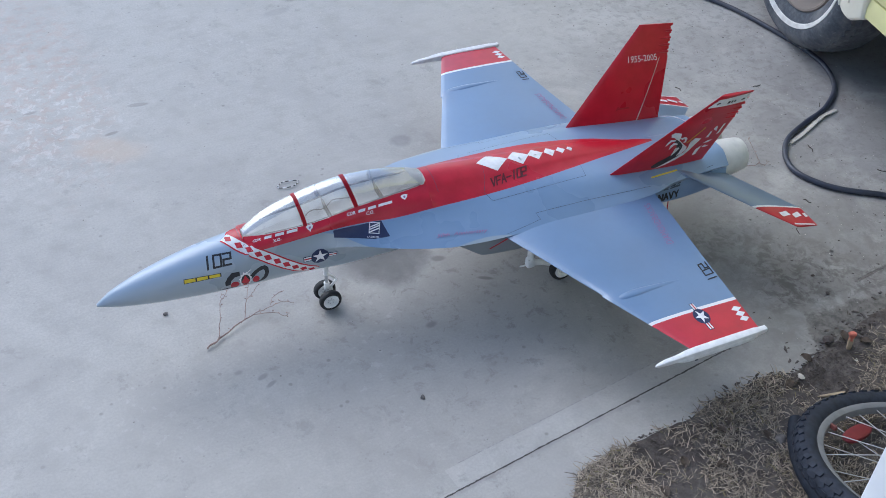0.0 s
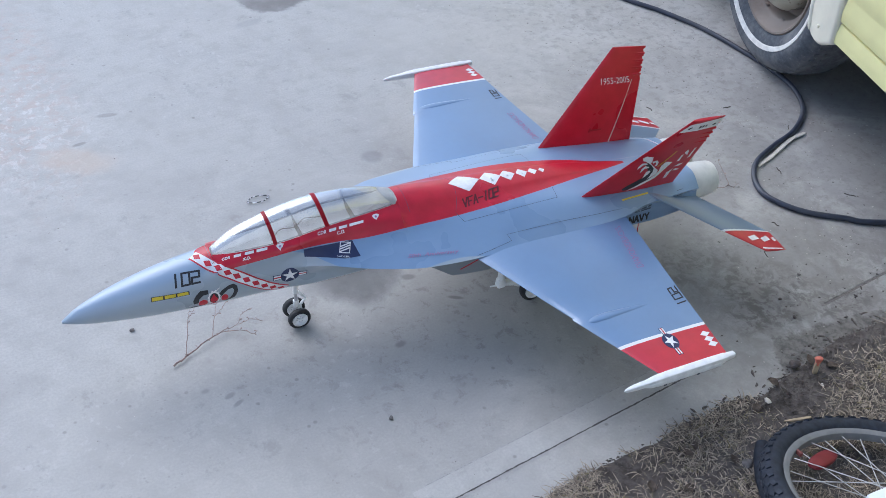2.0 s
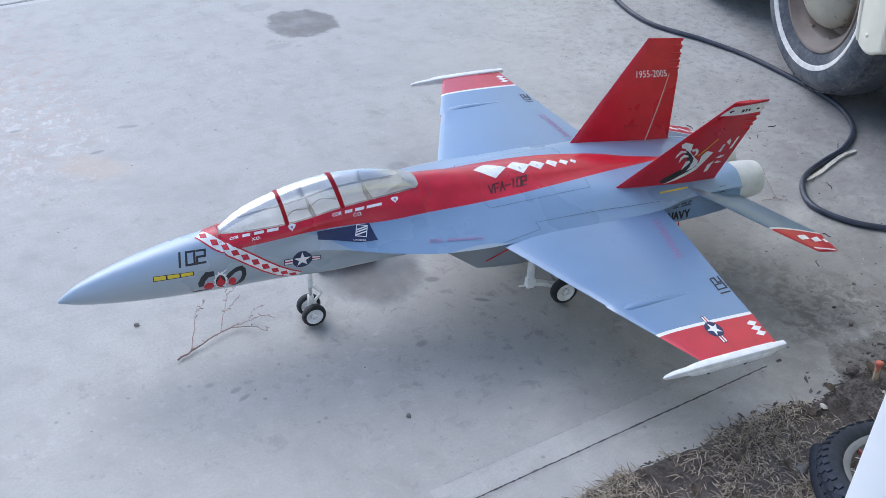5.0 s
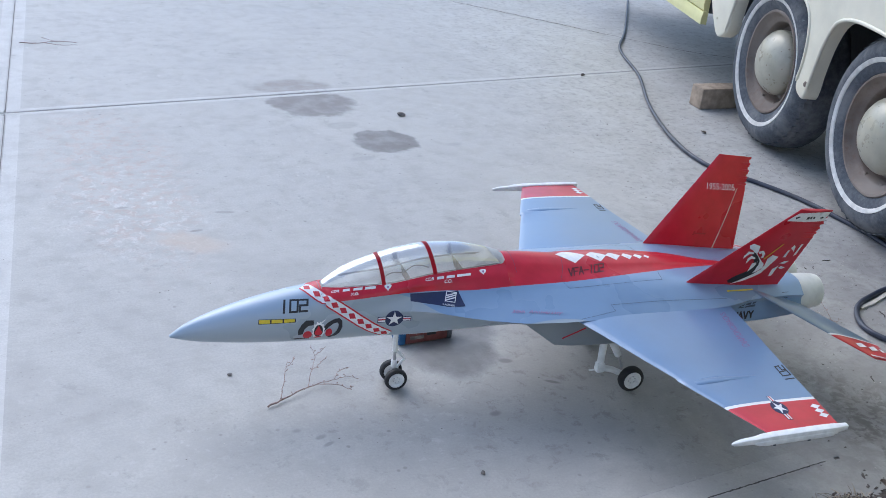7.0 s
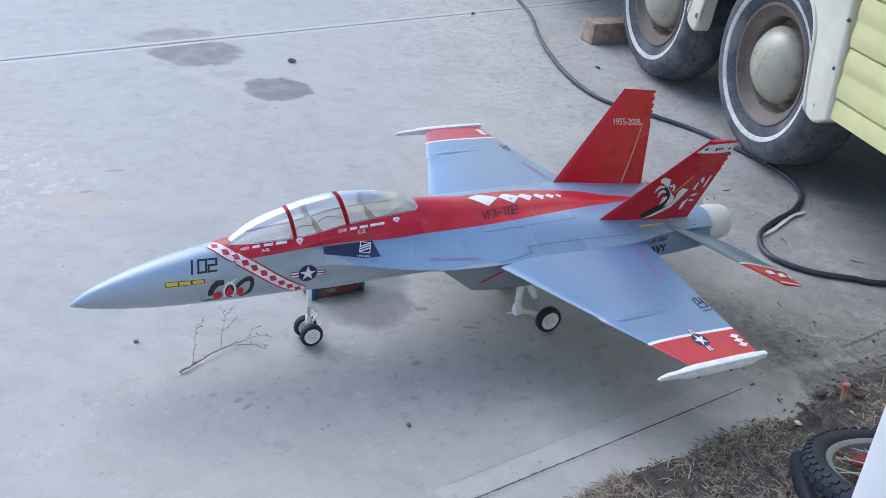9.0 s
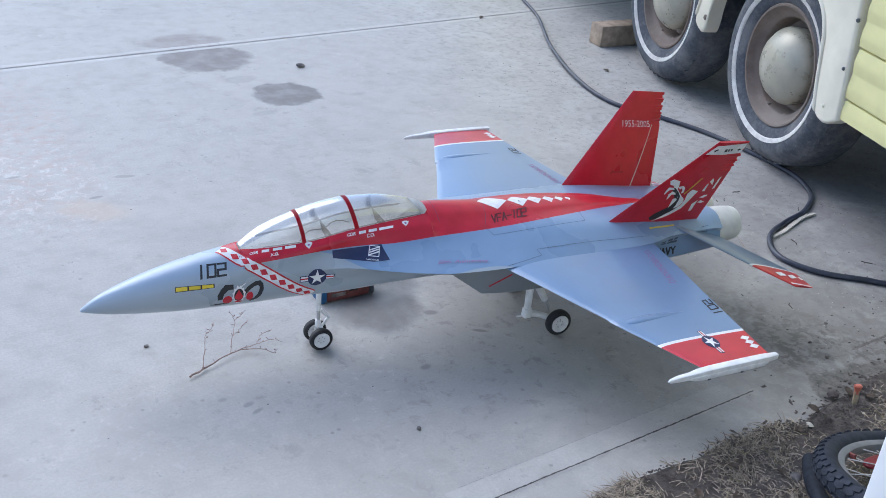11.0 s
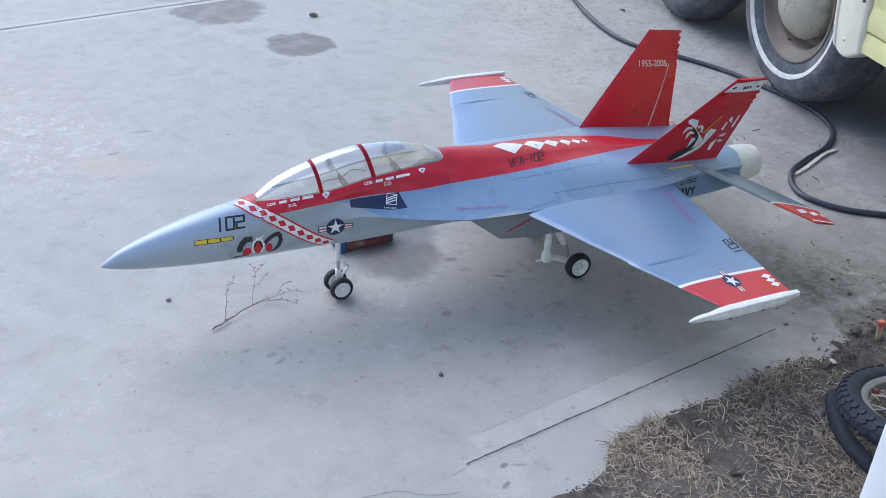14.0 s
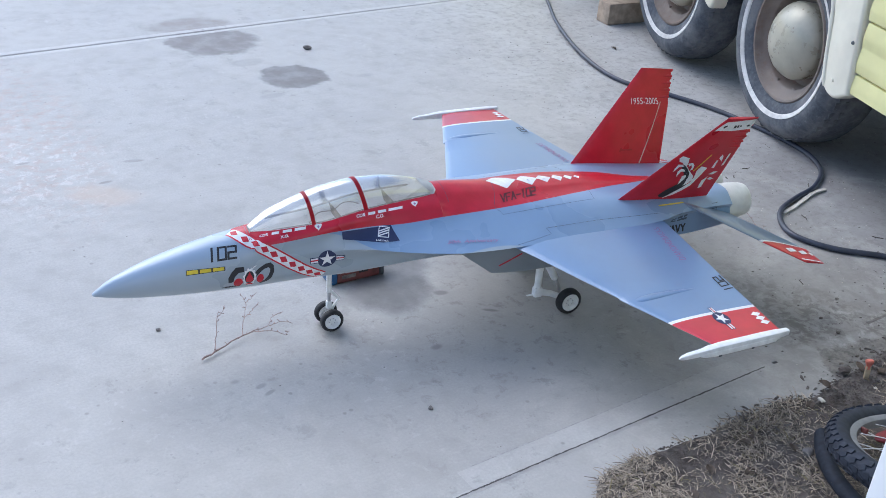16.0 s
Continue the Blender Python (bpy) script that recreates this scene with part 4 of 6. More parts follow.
def main_gear(side):
    y = side * .100
    g = part("main_gear", finish(tube([(1.048, y, .185), (1.048, y, .128), (1.049, y, .074)], [.0098, .0094, .0090], 14)), M_WHITE, JET, "white trailing-arm main leg")
    b = box(1.049, y, .070, .023, .020, .028, .005)
    part("knuckle", finish(b), M_WHITE, g)
    part("trailing_arm", finish(tube([(1.048, y, .069), (1.09, y, .056), (1.134, y, .033)], [.0086, .0080, .0080], 12)), M_WHITE, g)
    b = tube([(1.066, y, .150), (1.082, y, .124), (1.096, y, .100)], [.0094, .0094, .0090], 14)
    part("shock_absorber", finish(b), M_WHITE, g)
    part("piston", finish(tube([(1.094, y, .103), (1.108, y, .078), (1.114, y, .062)], .0036, 10)), M_STEEL, g)
    part("brace", finish(tube([(1.050, y, .150), (1.066, y, .150)], .005, 8)), M_WHITE, g)
    part("lever", finish(tube([(1.042, y, .062), (1.022, y - side * .004, .060)], .0022, 8)), M_WHITE, g)
    part("axle", finish(tube([(1.137, side * .096, .034), (1.137, side * .110, .034)], .0035, 10)), M_STEEL, g)
    model_wheel(g, (1.137, side * .116, .0342), .0342, .024)


nose_gear()
main_gear(-1)
main_gear(1)


# ---- markings laid on the skin ----
def bvh_of(ob):
    me = ob.data
    return BVHTree.FromPolygons([v.co.copy() for v in me.vertices], [tuple(p.vertices) for p in me.polygons])


BVH = {}


def lay(name, bm, quad, target, material, lift=.0005, push=(0, 0, 0), label="", step=.0035):
    """Lays a flat shape, drawn in a unit square, over four corners (from lower left round to upper left), down on a part's skin."""
    if target.name not in BVH:
        BVH[target.name] = bvh_of(target)
    tree = BVH[target.name]
    a, b, c, d = (Vector(p) for p in quad)
    nu = max(1, int(max((b - a).length, (c - d).length) / step))
    nv = max(1, int(max((d - a).length, (c - b).length) / step))
    for n, axis in ((nu, 0), (nv, 1)):
        for k in range(1, n):
            co, no = [0, 0, 0], [0, 0, 0]
            co[axis], no[axis] = k / n, 1
            bmesh.ops.bisect_plane(bm, geom=bm.verts[:] + bm.edges[:] + bm.faces[:], plane_co=co, plane_no=no)
    push = Vector(push)
    for v in bm.verts:
        u, w = v.co.x, v.co.y
        p = (a * (1 - u) + b * u) * (1 - w) + (d * (1 - u) + c * u) * w + push
        hit, nrm, _, _ = tree.find_nearest(p)
        if nrm.dot(push if push.length > 0 else p - Vector((hit.x, 0, .24))) < 0:
            nrm = -nrm
        v.co = hit + nrm * lift
    for f in bm.faces:
        f.smooth = True
    return part(name, bm, material, target, label)


def lay_each(name, polys, *args, **kw):
    """One part for each piece."""
    for p in polys:
        lay(name, shape(p), *args, **kw)


def shape(*polys):
    bm = bmesh.new()
    for p in polys:
        f = bm.faces.new([bm.verts.new((x, y, 0)) for x, y in p])
        f.normal_update()
        if f.normal.z < 0:
            f.normal_flip()
    bmesh.ops.triangulate(bm, faces=bm.faces[:])
    return bm


def rect(x0, y0, x1, y1):
    return [(x0, y0), (x1, y0), (x1, y1), (x0, y1)]


def disc(x, y, rx, ry, n=28):
    return [(x + rx * math.cos(2 * math.pi * k / n), y + ry * math.sin(2 * math.pi * k / n)) for k in range(n)]


def star(x, y, rx, ry, turn=90):
    out = []
    for k in range(10):
        r = 1 if k % 2 == 0 else .382
        t = math.radians(turn + 36 * k)
        out.append((x + rx * r * math.cos(t), y + ry * r * math.sin(t)))
    return out


def diamond(x, y, rx, ry):
    return [(x - rx, y), (x, y - ry), (x + rx, y), (x, y + ry)]


GLYPH = {"0": [((0, 0), (1, 0), (1, 1), (0, 1), (0, 0))], "1": [((.5, 0), (.5, 1))], "2": [((0, 1), (1, 1), (1, .5), (0, .5), (0, 0), (1, 0))],
         "V": [((0, 1), (.5, 0), (1, 1))], "F": [((0, 0), (0, 1), (1, 1)), ((0, .5), (.8, .5))], "A": [((0, 0), (.5, 1), (1, 0)), ((.22, .38), (.78, .38))],
         "-": [((0, .5), (1, .5))], "N": [((0, 0), (0, 1), (1, 0), (1, 1))], "Y": [((0, 1), (.5, .5), (1, 1)), ((.5, .5), (.5, 0))], "7": [((0, 1), (1, 1), (.4, 0))]}


def strokes(text, aspect, weight=.15):
    """Square stencil-like lettering drawn with strokes in a unit square; aspect is the drawn width over height."""
    n = len(text)
    cell = 1.0 / n
    w = weight
    polys = []
    for i, ch in enumerate(text):
        gx0, gw = i * cell + cell * .12, cell * .76
        for line in GLYPH[ch]:
            for (x0, y0), (x1, y1) in zip(line, line[1:]):
                p0 = Vector(((gx0 + gw * x0) * aspect, w / 2 + y0 * (1 - w)))
                p1 = Vector(((gx0 + gw * x1) * aspect, w / 2 + y1 * (1 - w)))
                d = (p1 - p0).normalized()
                nn = Vector((-d.y, d.x)) * w / 2
                e = d * w / 2
                polys.append([((q.x) / aspect, q.y) for q in (p0 - e - nn, p1 + e - nn, p1 + e + nn, p0 - e + nn)])
    return shape(*polys)


def lettering(text, shear=0.0, bold=.012):
    """The built-in font, fitted into a unit square."""
    cu = bpy.data.curves.new("text", "FONT")
    cu.body, cu.shear, cu.resolution_u, cu.offset = text, shear, 3, bold
    ob = bpy.data.objects.new("text", cu)
    scene.collection.objects.link(ob)
    me = bpy.data.meshes.new_from_object(ob.evaluated_get(bpy.context.evaluated_depsgraph_get()))
    bm = bmesh.new()
    bm.from_mesh(me)
    bpy.data.objects.remove(ob)
    bpy.data.curves.remove(cu)
    bpy.data.meshes.remove(me)
    xs, ys = [v.co.x for v in bm.verts], [v.co.y for v in bm.verts]
    for v in bm.verts:
        v.co.x, v.co.y = (v.co.x - min(xs)) / (max(xs) - min(xs)), (v.co.y - min(ys)) / (max(ys) - min(ys))
    bmesh.ops.triangulate(bm, faces=bm.faces[:])
    return bm


def ribbon(name, pts, width, target, material, lift=.0004, label="", n=6, t0=0.0, t1=1.0, side_shift=0.0, push=(0, 0, 0)):
    """A thin strip along a path on the skin."""
    if target.name not in BVH:
        BVH[target.name] = bvh_of(target)
    tree = BVH[target.name]
    path = spline(pts, n) if n else [Vector(p) for p in pts]
    path = path[int(t0 * (len(path) - 1)):int(t1 * (len(path) - 1)) + 1]
    bm = bmesh.new()
    rows = []
    for i, p in enumerate(path):
        hit, nrm, _, _ = tree.find_nearest(p + Vector(push))
        d = (path[min(i + 1, len(path) - 1)] - path[max(i - 1, 0)]).normalized()
        w = nrm.cross(d).normalized()
        row = []
        for k in (-1, -.33, .33, 1):
            h2, n2, _, _ = tree.find_nearest(hit + w * (width / 2 * k + side_shift))
            if n2.dot(nrm) < 0:
                n2 = nrm
            row.append(bm.verts.new(h2 + n2 * lift))
        rows.append(row)
    for r0_, r1_ in zip(rows, rows[1:]):
        for k in range(3):
            bm.faces.new((r0_[k], r0_[k + 1], r1_[k + 1], r1_[k]))
    for f in bm.faces:
        f.smooth = True
    return part(name, bm, material, target, label)


def nose_markings():
    # checked band from the top of the nose down to the belly
    path = [(.296, .004, .3085), (.326, -.034, .300), (.357, -.0515, .284), (.390, -.061, .262), (.424, -.0625, .237), (.458, -.059, .214), (.492, -.052, .194)]
    ribbon("check_band", path, .0285, body, M_DECAL_RED, .0004, "red-edged band", 8)
    ribbon("check_band", path, .0215, body, M_DECAL_WHITE, .0007, "white band", 8)
    dense = spline(path, 20)
    for k in range(10):
        i = int((.045 + .1 * k) * (len(dense) - 1))
        p, d = dense[i], (dense[min(i + 6, len(dense) - 1)] - dense[max(i - 6, 0)]).normalized()
        hit, nrm, _, _ = BVH[body.name].find_nearest(p)
        w = nrm.cross(d).normalized()
        a, b = d * .0112, w * .0078
        lay("check", shape(diamond(.5, .5, .5, .5)), (hit - a - b, hit + a - b, hit + a + b, hit - a + b), body, M_DECAL_RED, .0010)
    lay("nose_number", strokes("102", 2.1, .15), ((.233, -.046, .267), (.298, -.051, .270), (.302, -.035, .295), (.238, -.025, .292)), body, M_DECAL_BLACK, label="black number")
    bar = ((.187, -.047, .2450), (.270, -.056, .2480), (.270, -.054, .2570), (.188, -.044, .2560))
    lay("caution_bar", shape(rect(0, 0, 1, 1)), bar, body, M_DECAL_BLACK, .0004)
    lay_each("caution_bar", [rect(.02 + k * .33, .14, .31 + k * .33, .9) for k in range(3)], bar, body, M_DECAL_YELLOW, .0008, label="yellow bars")
    em_ = ((.274, -.050, .193), (.381, -.055, .193), (.381, -.060, .264), (.274, -.055, .264))
    lay("emblem", shape([(.03, .29), (.02, .48), (.08, .67), (.18, .82), (.34, .81), (.345, .645), (.23, .63), (.15, .50), (.13, .31)]), em_, body, M_DECAL_BLACK, .0004, label="black bent band")
    outer = [(.523, .50), (.58, .60), (.645, .695), (.72, .77), (.791, .827), (.891, .844), (.955, .73), (.966, .53), (.923, .30), (.839, .142), (.715, .048)]
    inner = [(.587, .40), (.62, .46), (.655, .525), (.71, .59), (.762, .652), (.847, .687), (.88, .62), (.878, .54), (.851, .391), (.776, .228), (.66, .104)]
    band = bmesh.new()
    for k in range(10):
        band.faces.new([band.verts.new((x, y, 0)) for x, y in (outer[k], outer[k + 1], inner[k + 1], inner[k])])
    bmesh.ops.remove_doubles(band, verts=band.verts[:], dist=1e-5)
    lay("emblem", band, em_, body, M_DECAL_BLACK, .0004, label="black curled band")
    lay("emblem", shape([(-.12, .05), (0, .12), (.13, .114), (.27, .134), (.285, .046), (.13, .031), (0, .009)]), em_, body, M_DECAL_BLACK, .0004)
    cog = []
    for k in range(24):
        t, r = 2 * math.pi * k / 24, 1 if k % 2 else .80
        cog.append((.455 + .145 * r * math.cos(t), .415 + .36 * r * math.sin(t)))
    lay("emblem", shape(cog), em_, body, M_DECAL_WHITE, .0008, label="white cog")
    lay("emblem", shape(disc(.455, .415, .096, .235)), em_, body, M_DECAL_BLACK, .0010, label="dark middle of the cog")
    lay("emblem", shape([(.50, .66), (.53, .72), (.60, .82), (.55, .79), (.50, .73)]), em_, body, M_DECAL_WHITE, .0008, label="white horn")
    lay("emblem", shape([(.450, .63), (.410, .50), (.374, .385), (.392, .28), (.456, .225), (.518, .27), (.540, .370), (.500, .48)]), em_, body, M_DECAL_RED, .0014, label="red drop")
    for cx, cy, rx, ry in ((.228, .265, .095, .175), (.683, .320, .072, .180)):
        lay("emblem", shape(disc(cx, cy, rx, ry)), em_, body, M_DECAL_RED, .0007, label="red lobe")
    lay("emblem", shape([(.395, .10), (.52, .10), (.535, .165), (.455, .195), (.385, .165)]), em_, body, M_DECAL_RED, .0011, label="red foot")
    lay("emblem", shape([(.41, .045), (.50, .045), (.505, .078), (.405, .078)]), em_, body, M_DECAL_WHITE, .0011)


def insignia(target, quad, **kw):
    lay_each("insignia", (disc(.5, .5, .272, .5), rect(0, .33, .24, .67), rect(.76, .33, 1, .67)), quad, target, M_DECAL_BLUE, .0005, label="dark blue roundel with bars", **kw)
    lay_each("insignia", (star(.5, .5, .245, .45), rect(.02, .37, .235, .46), rect(.02, .54, .235, .63), rect(.765, .37, .98, .46), rect(.765, .54, .98, .63)), quad, target, M_DECAL_WHITE, .0010, label="white star and bars", **kw)
    lay_each("insignia", (rect(.02, .465, .235, .535), rect(.765, .465, .98, .535)), quad, target, M_DECAL_RED, .0010, label="red bars", **kw)


def body_markings():
    insignia(body, ((.459, -.063, .219), (.539, -.067, .219), (.539, -.067, .263), (.459, -.063, .263)))
    blue = ((.536, -.061, .282), (.657, -.104, .281), (.657, -.068, .306), (.536, -.053, .2985))
    lay("walk_panel", shape([(0, .0), (.70, -.14), (1.0, .02), (.93, .97), (0, .98)]), blue, body, M_DECAL_BLUE, .0009, label="dark blue panel", step=.0025)
    lq = ((.6125, -.081, .2868), (.6355, -.090, .2848), (.6450, -.070, .3010), (.6215, -.063, .3040))
    lay("ladder_mark", shape(rect(0, 0, 1, .07), rect(0, .93, 1, 1), rect(0, 0, .07, 1), rect(.93, 0, 1, 1), *[[(.07, y), (.93, y + .38), (.93, y + .50), (.07, y + .12)] for y in (.05, .28, .48)]), lq, body, M_DECAL_WHITE, .0014, label="white hatched box")
    lay("ladder_text", lettering("LADDER"), ((.6065, -.0875, .2815), (.6325, -.0975, .2792), (.6335, -.0945, .2815), (.6075, -.0845, .2838)), body, M_DECAL_WHITE, .0014, label="white lettering")
    # rank and two names as plain bars
    def name_line(p0, p1, h, words):
        p0, p1, up = Vector(p0), Vector(p1), Vector((.002, .0035, h))
        q = (p0, p1, p1 + up, p0 + up)
        lay("rank_text", lettering("CDR", bold=.03), (p0, p0.lerp(p1, .19), p0.lerp(p1, .19) + up, p0 + up), body, M_DECAL_WHITE, .0008)
        lay_each("name_bar", [rect(a, .10, b, .92) for a, b in words], q, body, M_DECAL_WHITE, .0008, label="white bars in place of lettering")
    name_line((.352, -.034, .3025), (.455, -.042, .3105), .0075, ((.26, .42), (.50, .70), (.76, 1.0)))
    lay("rank_text", lettering("X.O.", bold=.03), ((.396, -.045, .2985), (.415, -.046, .3000), (.416, -.043, .3065), (.397, -.042, .3050)), body, M_DECAL_WHITE, .0008)
    name_line((.572, -.0475, .3230), (.683, -.050, .3300), .0075, ((.25, .40), (.46, .64), (.69, 1.0)))
    lay("rank_text", lettering("C.O.", bold=.03), ((.617, -.0535, .3185), (.636, -.0545, .3200), (.637, -.0505, .3265), (.618, -.0500, .3250)), body, M_DECAL_WHITE, .0008)
    for x, y, z in ((.484, -.042, .3125), (.715, -.044, .3350)):
        q = ((x - .009, y - .002, z - .010), (x + .009, y - .003, z - .009), (x + .010, y + .002, z + .008), (x - .008, y + .002, z + .008))
        lay("badge", shape([(.5, 0), (.85, .42), (1, .8), (.75, 1), (.25, 1), (0, .8), (.15, .42)]), q, body, M_DECAL_WHITE, .0008, label="small white shield")
        lay("badge", shape([(.5, .28), (.66, .5), (.60, .72), (.40, .72), (.34, .5)]), q, body, M_DECAL_PINK, .0011)
    # spine
    for x, hx, hy in ((.968, .0425, .035), (1.041, .030, .029), (1.089, .022, .022), (1.130, .0165, .0185), (1.162, .0135, .014), (1.1885, .0085, .0105)):
        z = z_top(x)
        lay("diamond", shape(diamond(.5, .5, .5, .5)), ((x - hx, .003 - hy, z), (x + hx, .003 - hy, z), (x + hx, .003 + hy, z), (x - hx, .003 + hy, z)), body, M_DECAL_WHITE, .0007, label="white diamond", step=.004)
    lay("squadron_text", strokes("VFA-102", 3.6, .14), ((.935, -.066, .318), (1.036, -.056, .319), (1.048, -.029, .329), (.941, -.044, .329)), body, M_DECAL_FADED, .0007, label="black lettering")
    lay("anniversary_text", lettering("50th  Anniversary", .25), ((.757, -.147, .276), (.877, -.169, .274), (.881, -.158, .277), (.761, -.136, .280)), body, M_DECAL_PINK, .0016, label="faded red lettering")
    lay("service_text", strokes("NAVY", 2.2, .17), ((1.385, -.140, .196), (1.449, -.141, .198), (1.447, -.138, .220), (1.385, -.140, .219)), body, M_DECAL_BLACK, .0007, label="black lettering")
    lay_each("unit_text", (rect(0, .55, .22, 1), rect(.30, .55, .62, 1), rect(.7, .55, .9, 1), rect(0, 0, .3, .4), rect(.36, 0, .9, .4)), ((1.395, -.138, .232), (1.452, -.136, .232), (1.452, -.132, .248), (1.395, -.135, .248)), body, M_LINE, .0006, label="dark bars in place of lettering")
    lay("tail_number", strokes("702", 2.0, .16), ((1.515, -.128, .232), (1.555, -.122, .232), (1.555, -.116, .248), (1.515, -.122, .248)), body, M_DECAL_BLACK, .0006, label="small black number")
    ribbon("formation_light", [(1.350, -.135, .279), (1.395, -.128, .275), (1.440, -.121, .270)], .0042, body, M_DECAL_YELLOW, .0008, "yellow strip")
    # panel lines
    for sgn in (-1, 1):
        f = lambda pts: [(x, -sgn * y, z) for x, y, z in pts]
        ribbon("panel_line", f([(.911, -.072, .315), (.924, -.098, .304)]), .0009, body, M_LINE, .0005, n=0)
        ribbon("panel_line", f([(.924, -.098, .304), (1.05, -.098, .306), (1.180, -.096, .306)]), .0009, body, M_LINE, .0005)
        ribbon("panel_line", f([(1.180, -.096, .306), (1.186, -.06, .311)]), .0009, body, M_LINE, .0005)
        ribbon("panel_line", f([(.920, -.184, .268), (.97, -.178, .272), (1.017, -.171, .276)]), .0009, body, M_LINE, .0006)
        ribbon("panel_line", f([(1.017, -.171, .276), (1.012, -.154, .283)]), .0009, body, M_LINE, .0006, n=3)
        ribbon("panel_line", f([(1.012, -.154, .283), (1.09, -.155, .283), (1.168, -.156, .282), (1.26, -.156, .275), (1.34, -.154, .270)]), .0009, body, M_LINE, .0006)
    ribbon("panel_line", [(.914, -.069, .317), (.926, -.045, .330), (.934, -.015, .341), (.937, .006, .342), (.934, .04, .332), (.914, .069, .317)], .0010, body, M_LINE, .0006)
    ribbon("panel_line", [(.337, -.052, .288), (.331, -.035, .302), (.329, 0, .313), (.331, .035, .302)], .0008, body, M_LINE, .0006)
    ribbon("panel_line", [(.800, -.052, .333), (.799, -.028, .352), (.798, 0, .359), (.799, .028, .352), (.80, .05, .333)], .0010, body, M_LINE, .0006)


STAB_MARKS = (((1.665, .286), (1.696, .277), (1.702, .292), (1.669, .3016)), ((1.708, .2894), (1.738, .2775), (1.742, .293), (1.710, .3037)), ((1.750, .285), (1.763, .2815), (1.765, .294), (1.752, .2985)))


def wing_markings():
    up = (0, 0, .03)
    w = WINGS[-1]
    lay("wing_number", strokes("102", 2.4, .15), ((1.3185, -.487, .246), (1.3215, -.424, .248), (1.296, -.428, .25), (1.290, -.489, .248)), w, M_DECAL_BLACK, .0006, up, "black number")
    lay("wing_number", strokes("102", 2.4, .15), ((1.312, .426, .248), (1.318, .484, .246), (1.296, .486, .248), (1.291, .426, .25)), WINGS[1], M_DECAL_BLACK, .0006, up, "black number")
    lay("wing_text", lettering("DIAMONDBACKS", .2, 0), ((1.286, -.347, .25), (1.309, -.199, .26), (1.290, -.207, .26), (1.266, -.349, .255)), w, M_DECAL_PINK, .0006, up, "faded red lettering")
    lay("wing_text", lettering("DIAMONDBACKS", .2, 0), ((1.304, .202, .26), (1.301, .350, .25), (1.283, .350, .255), (1.286, .202, .26)), WINGS[1], M_DECAL_PINK, .0006, up, "faded red lettering")
    insignia(w, ((1.2255, -.6155, .245), (1.2255, -.5315, .25), (1.1885, -.5315, .25), (1.1885, -.6155, .245)), push=up)
    for sgn in (-1, 1):
        for k, y in enumerate((.580, .596, .612)):
            lay("diamond", shape(diamond(.5, .5, .5, .5)), tuple((1.297 + dx, sgn * (y + dy), .243) for dx, dy in ((-.0135, -.0085), (.0135, -.0085), (.0135, .0085), (-.0135, .0085))), WINGS[sgn], M_DECAL_WHITE, .0010, up, "white diamond", .003)
        # chordwise flap and slat joints
        f = lambda pts: [(x, sgn * y, z) for x, y, z in pts]
        s_ = STABS[sgn]
        sz = lambda qx, qy: .1455 - (qx - 1.770) * .333 - (qy - .3265) * .088
        for mark in STAB_MARKS:
            lay("diamond", shape(rect(0, 0, 1, 1)), tuple((x, sgn * y, sz(x, y)) for x, y in mark), s_, M_DECAL_WHITE, .0010, (.010, 0, .030), "white diamond", .003)
        ribbon("tip_edge", f([STAB_LE[2], [(a + b) / 2 for a, b in zip(STAB_LE[2], STAB_TE[2])], STAB_TE[2]]), .0045, s_, M_DECAL_WHITE, .0008, "white edge", push=(0, -sgn * .001, .03))


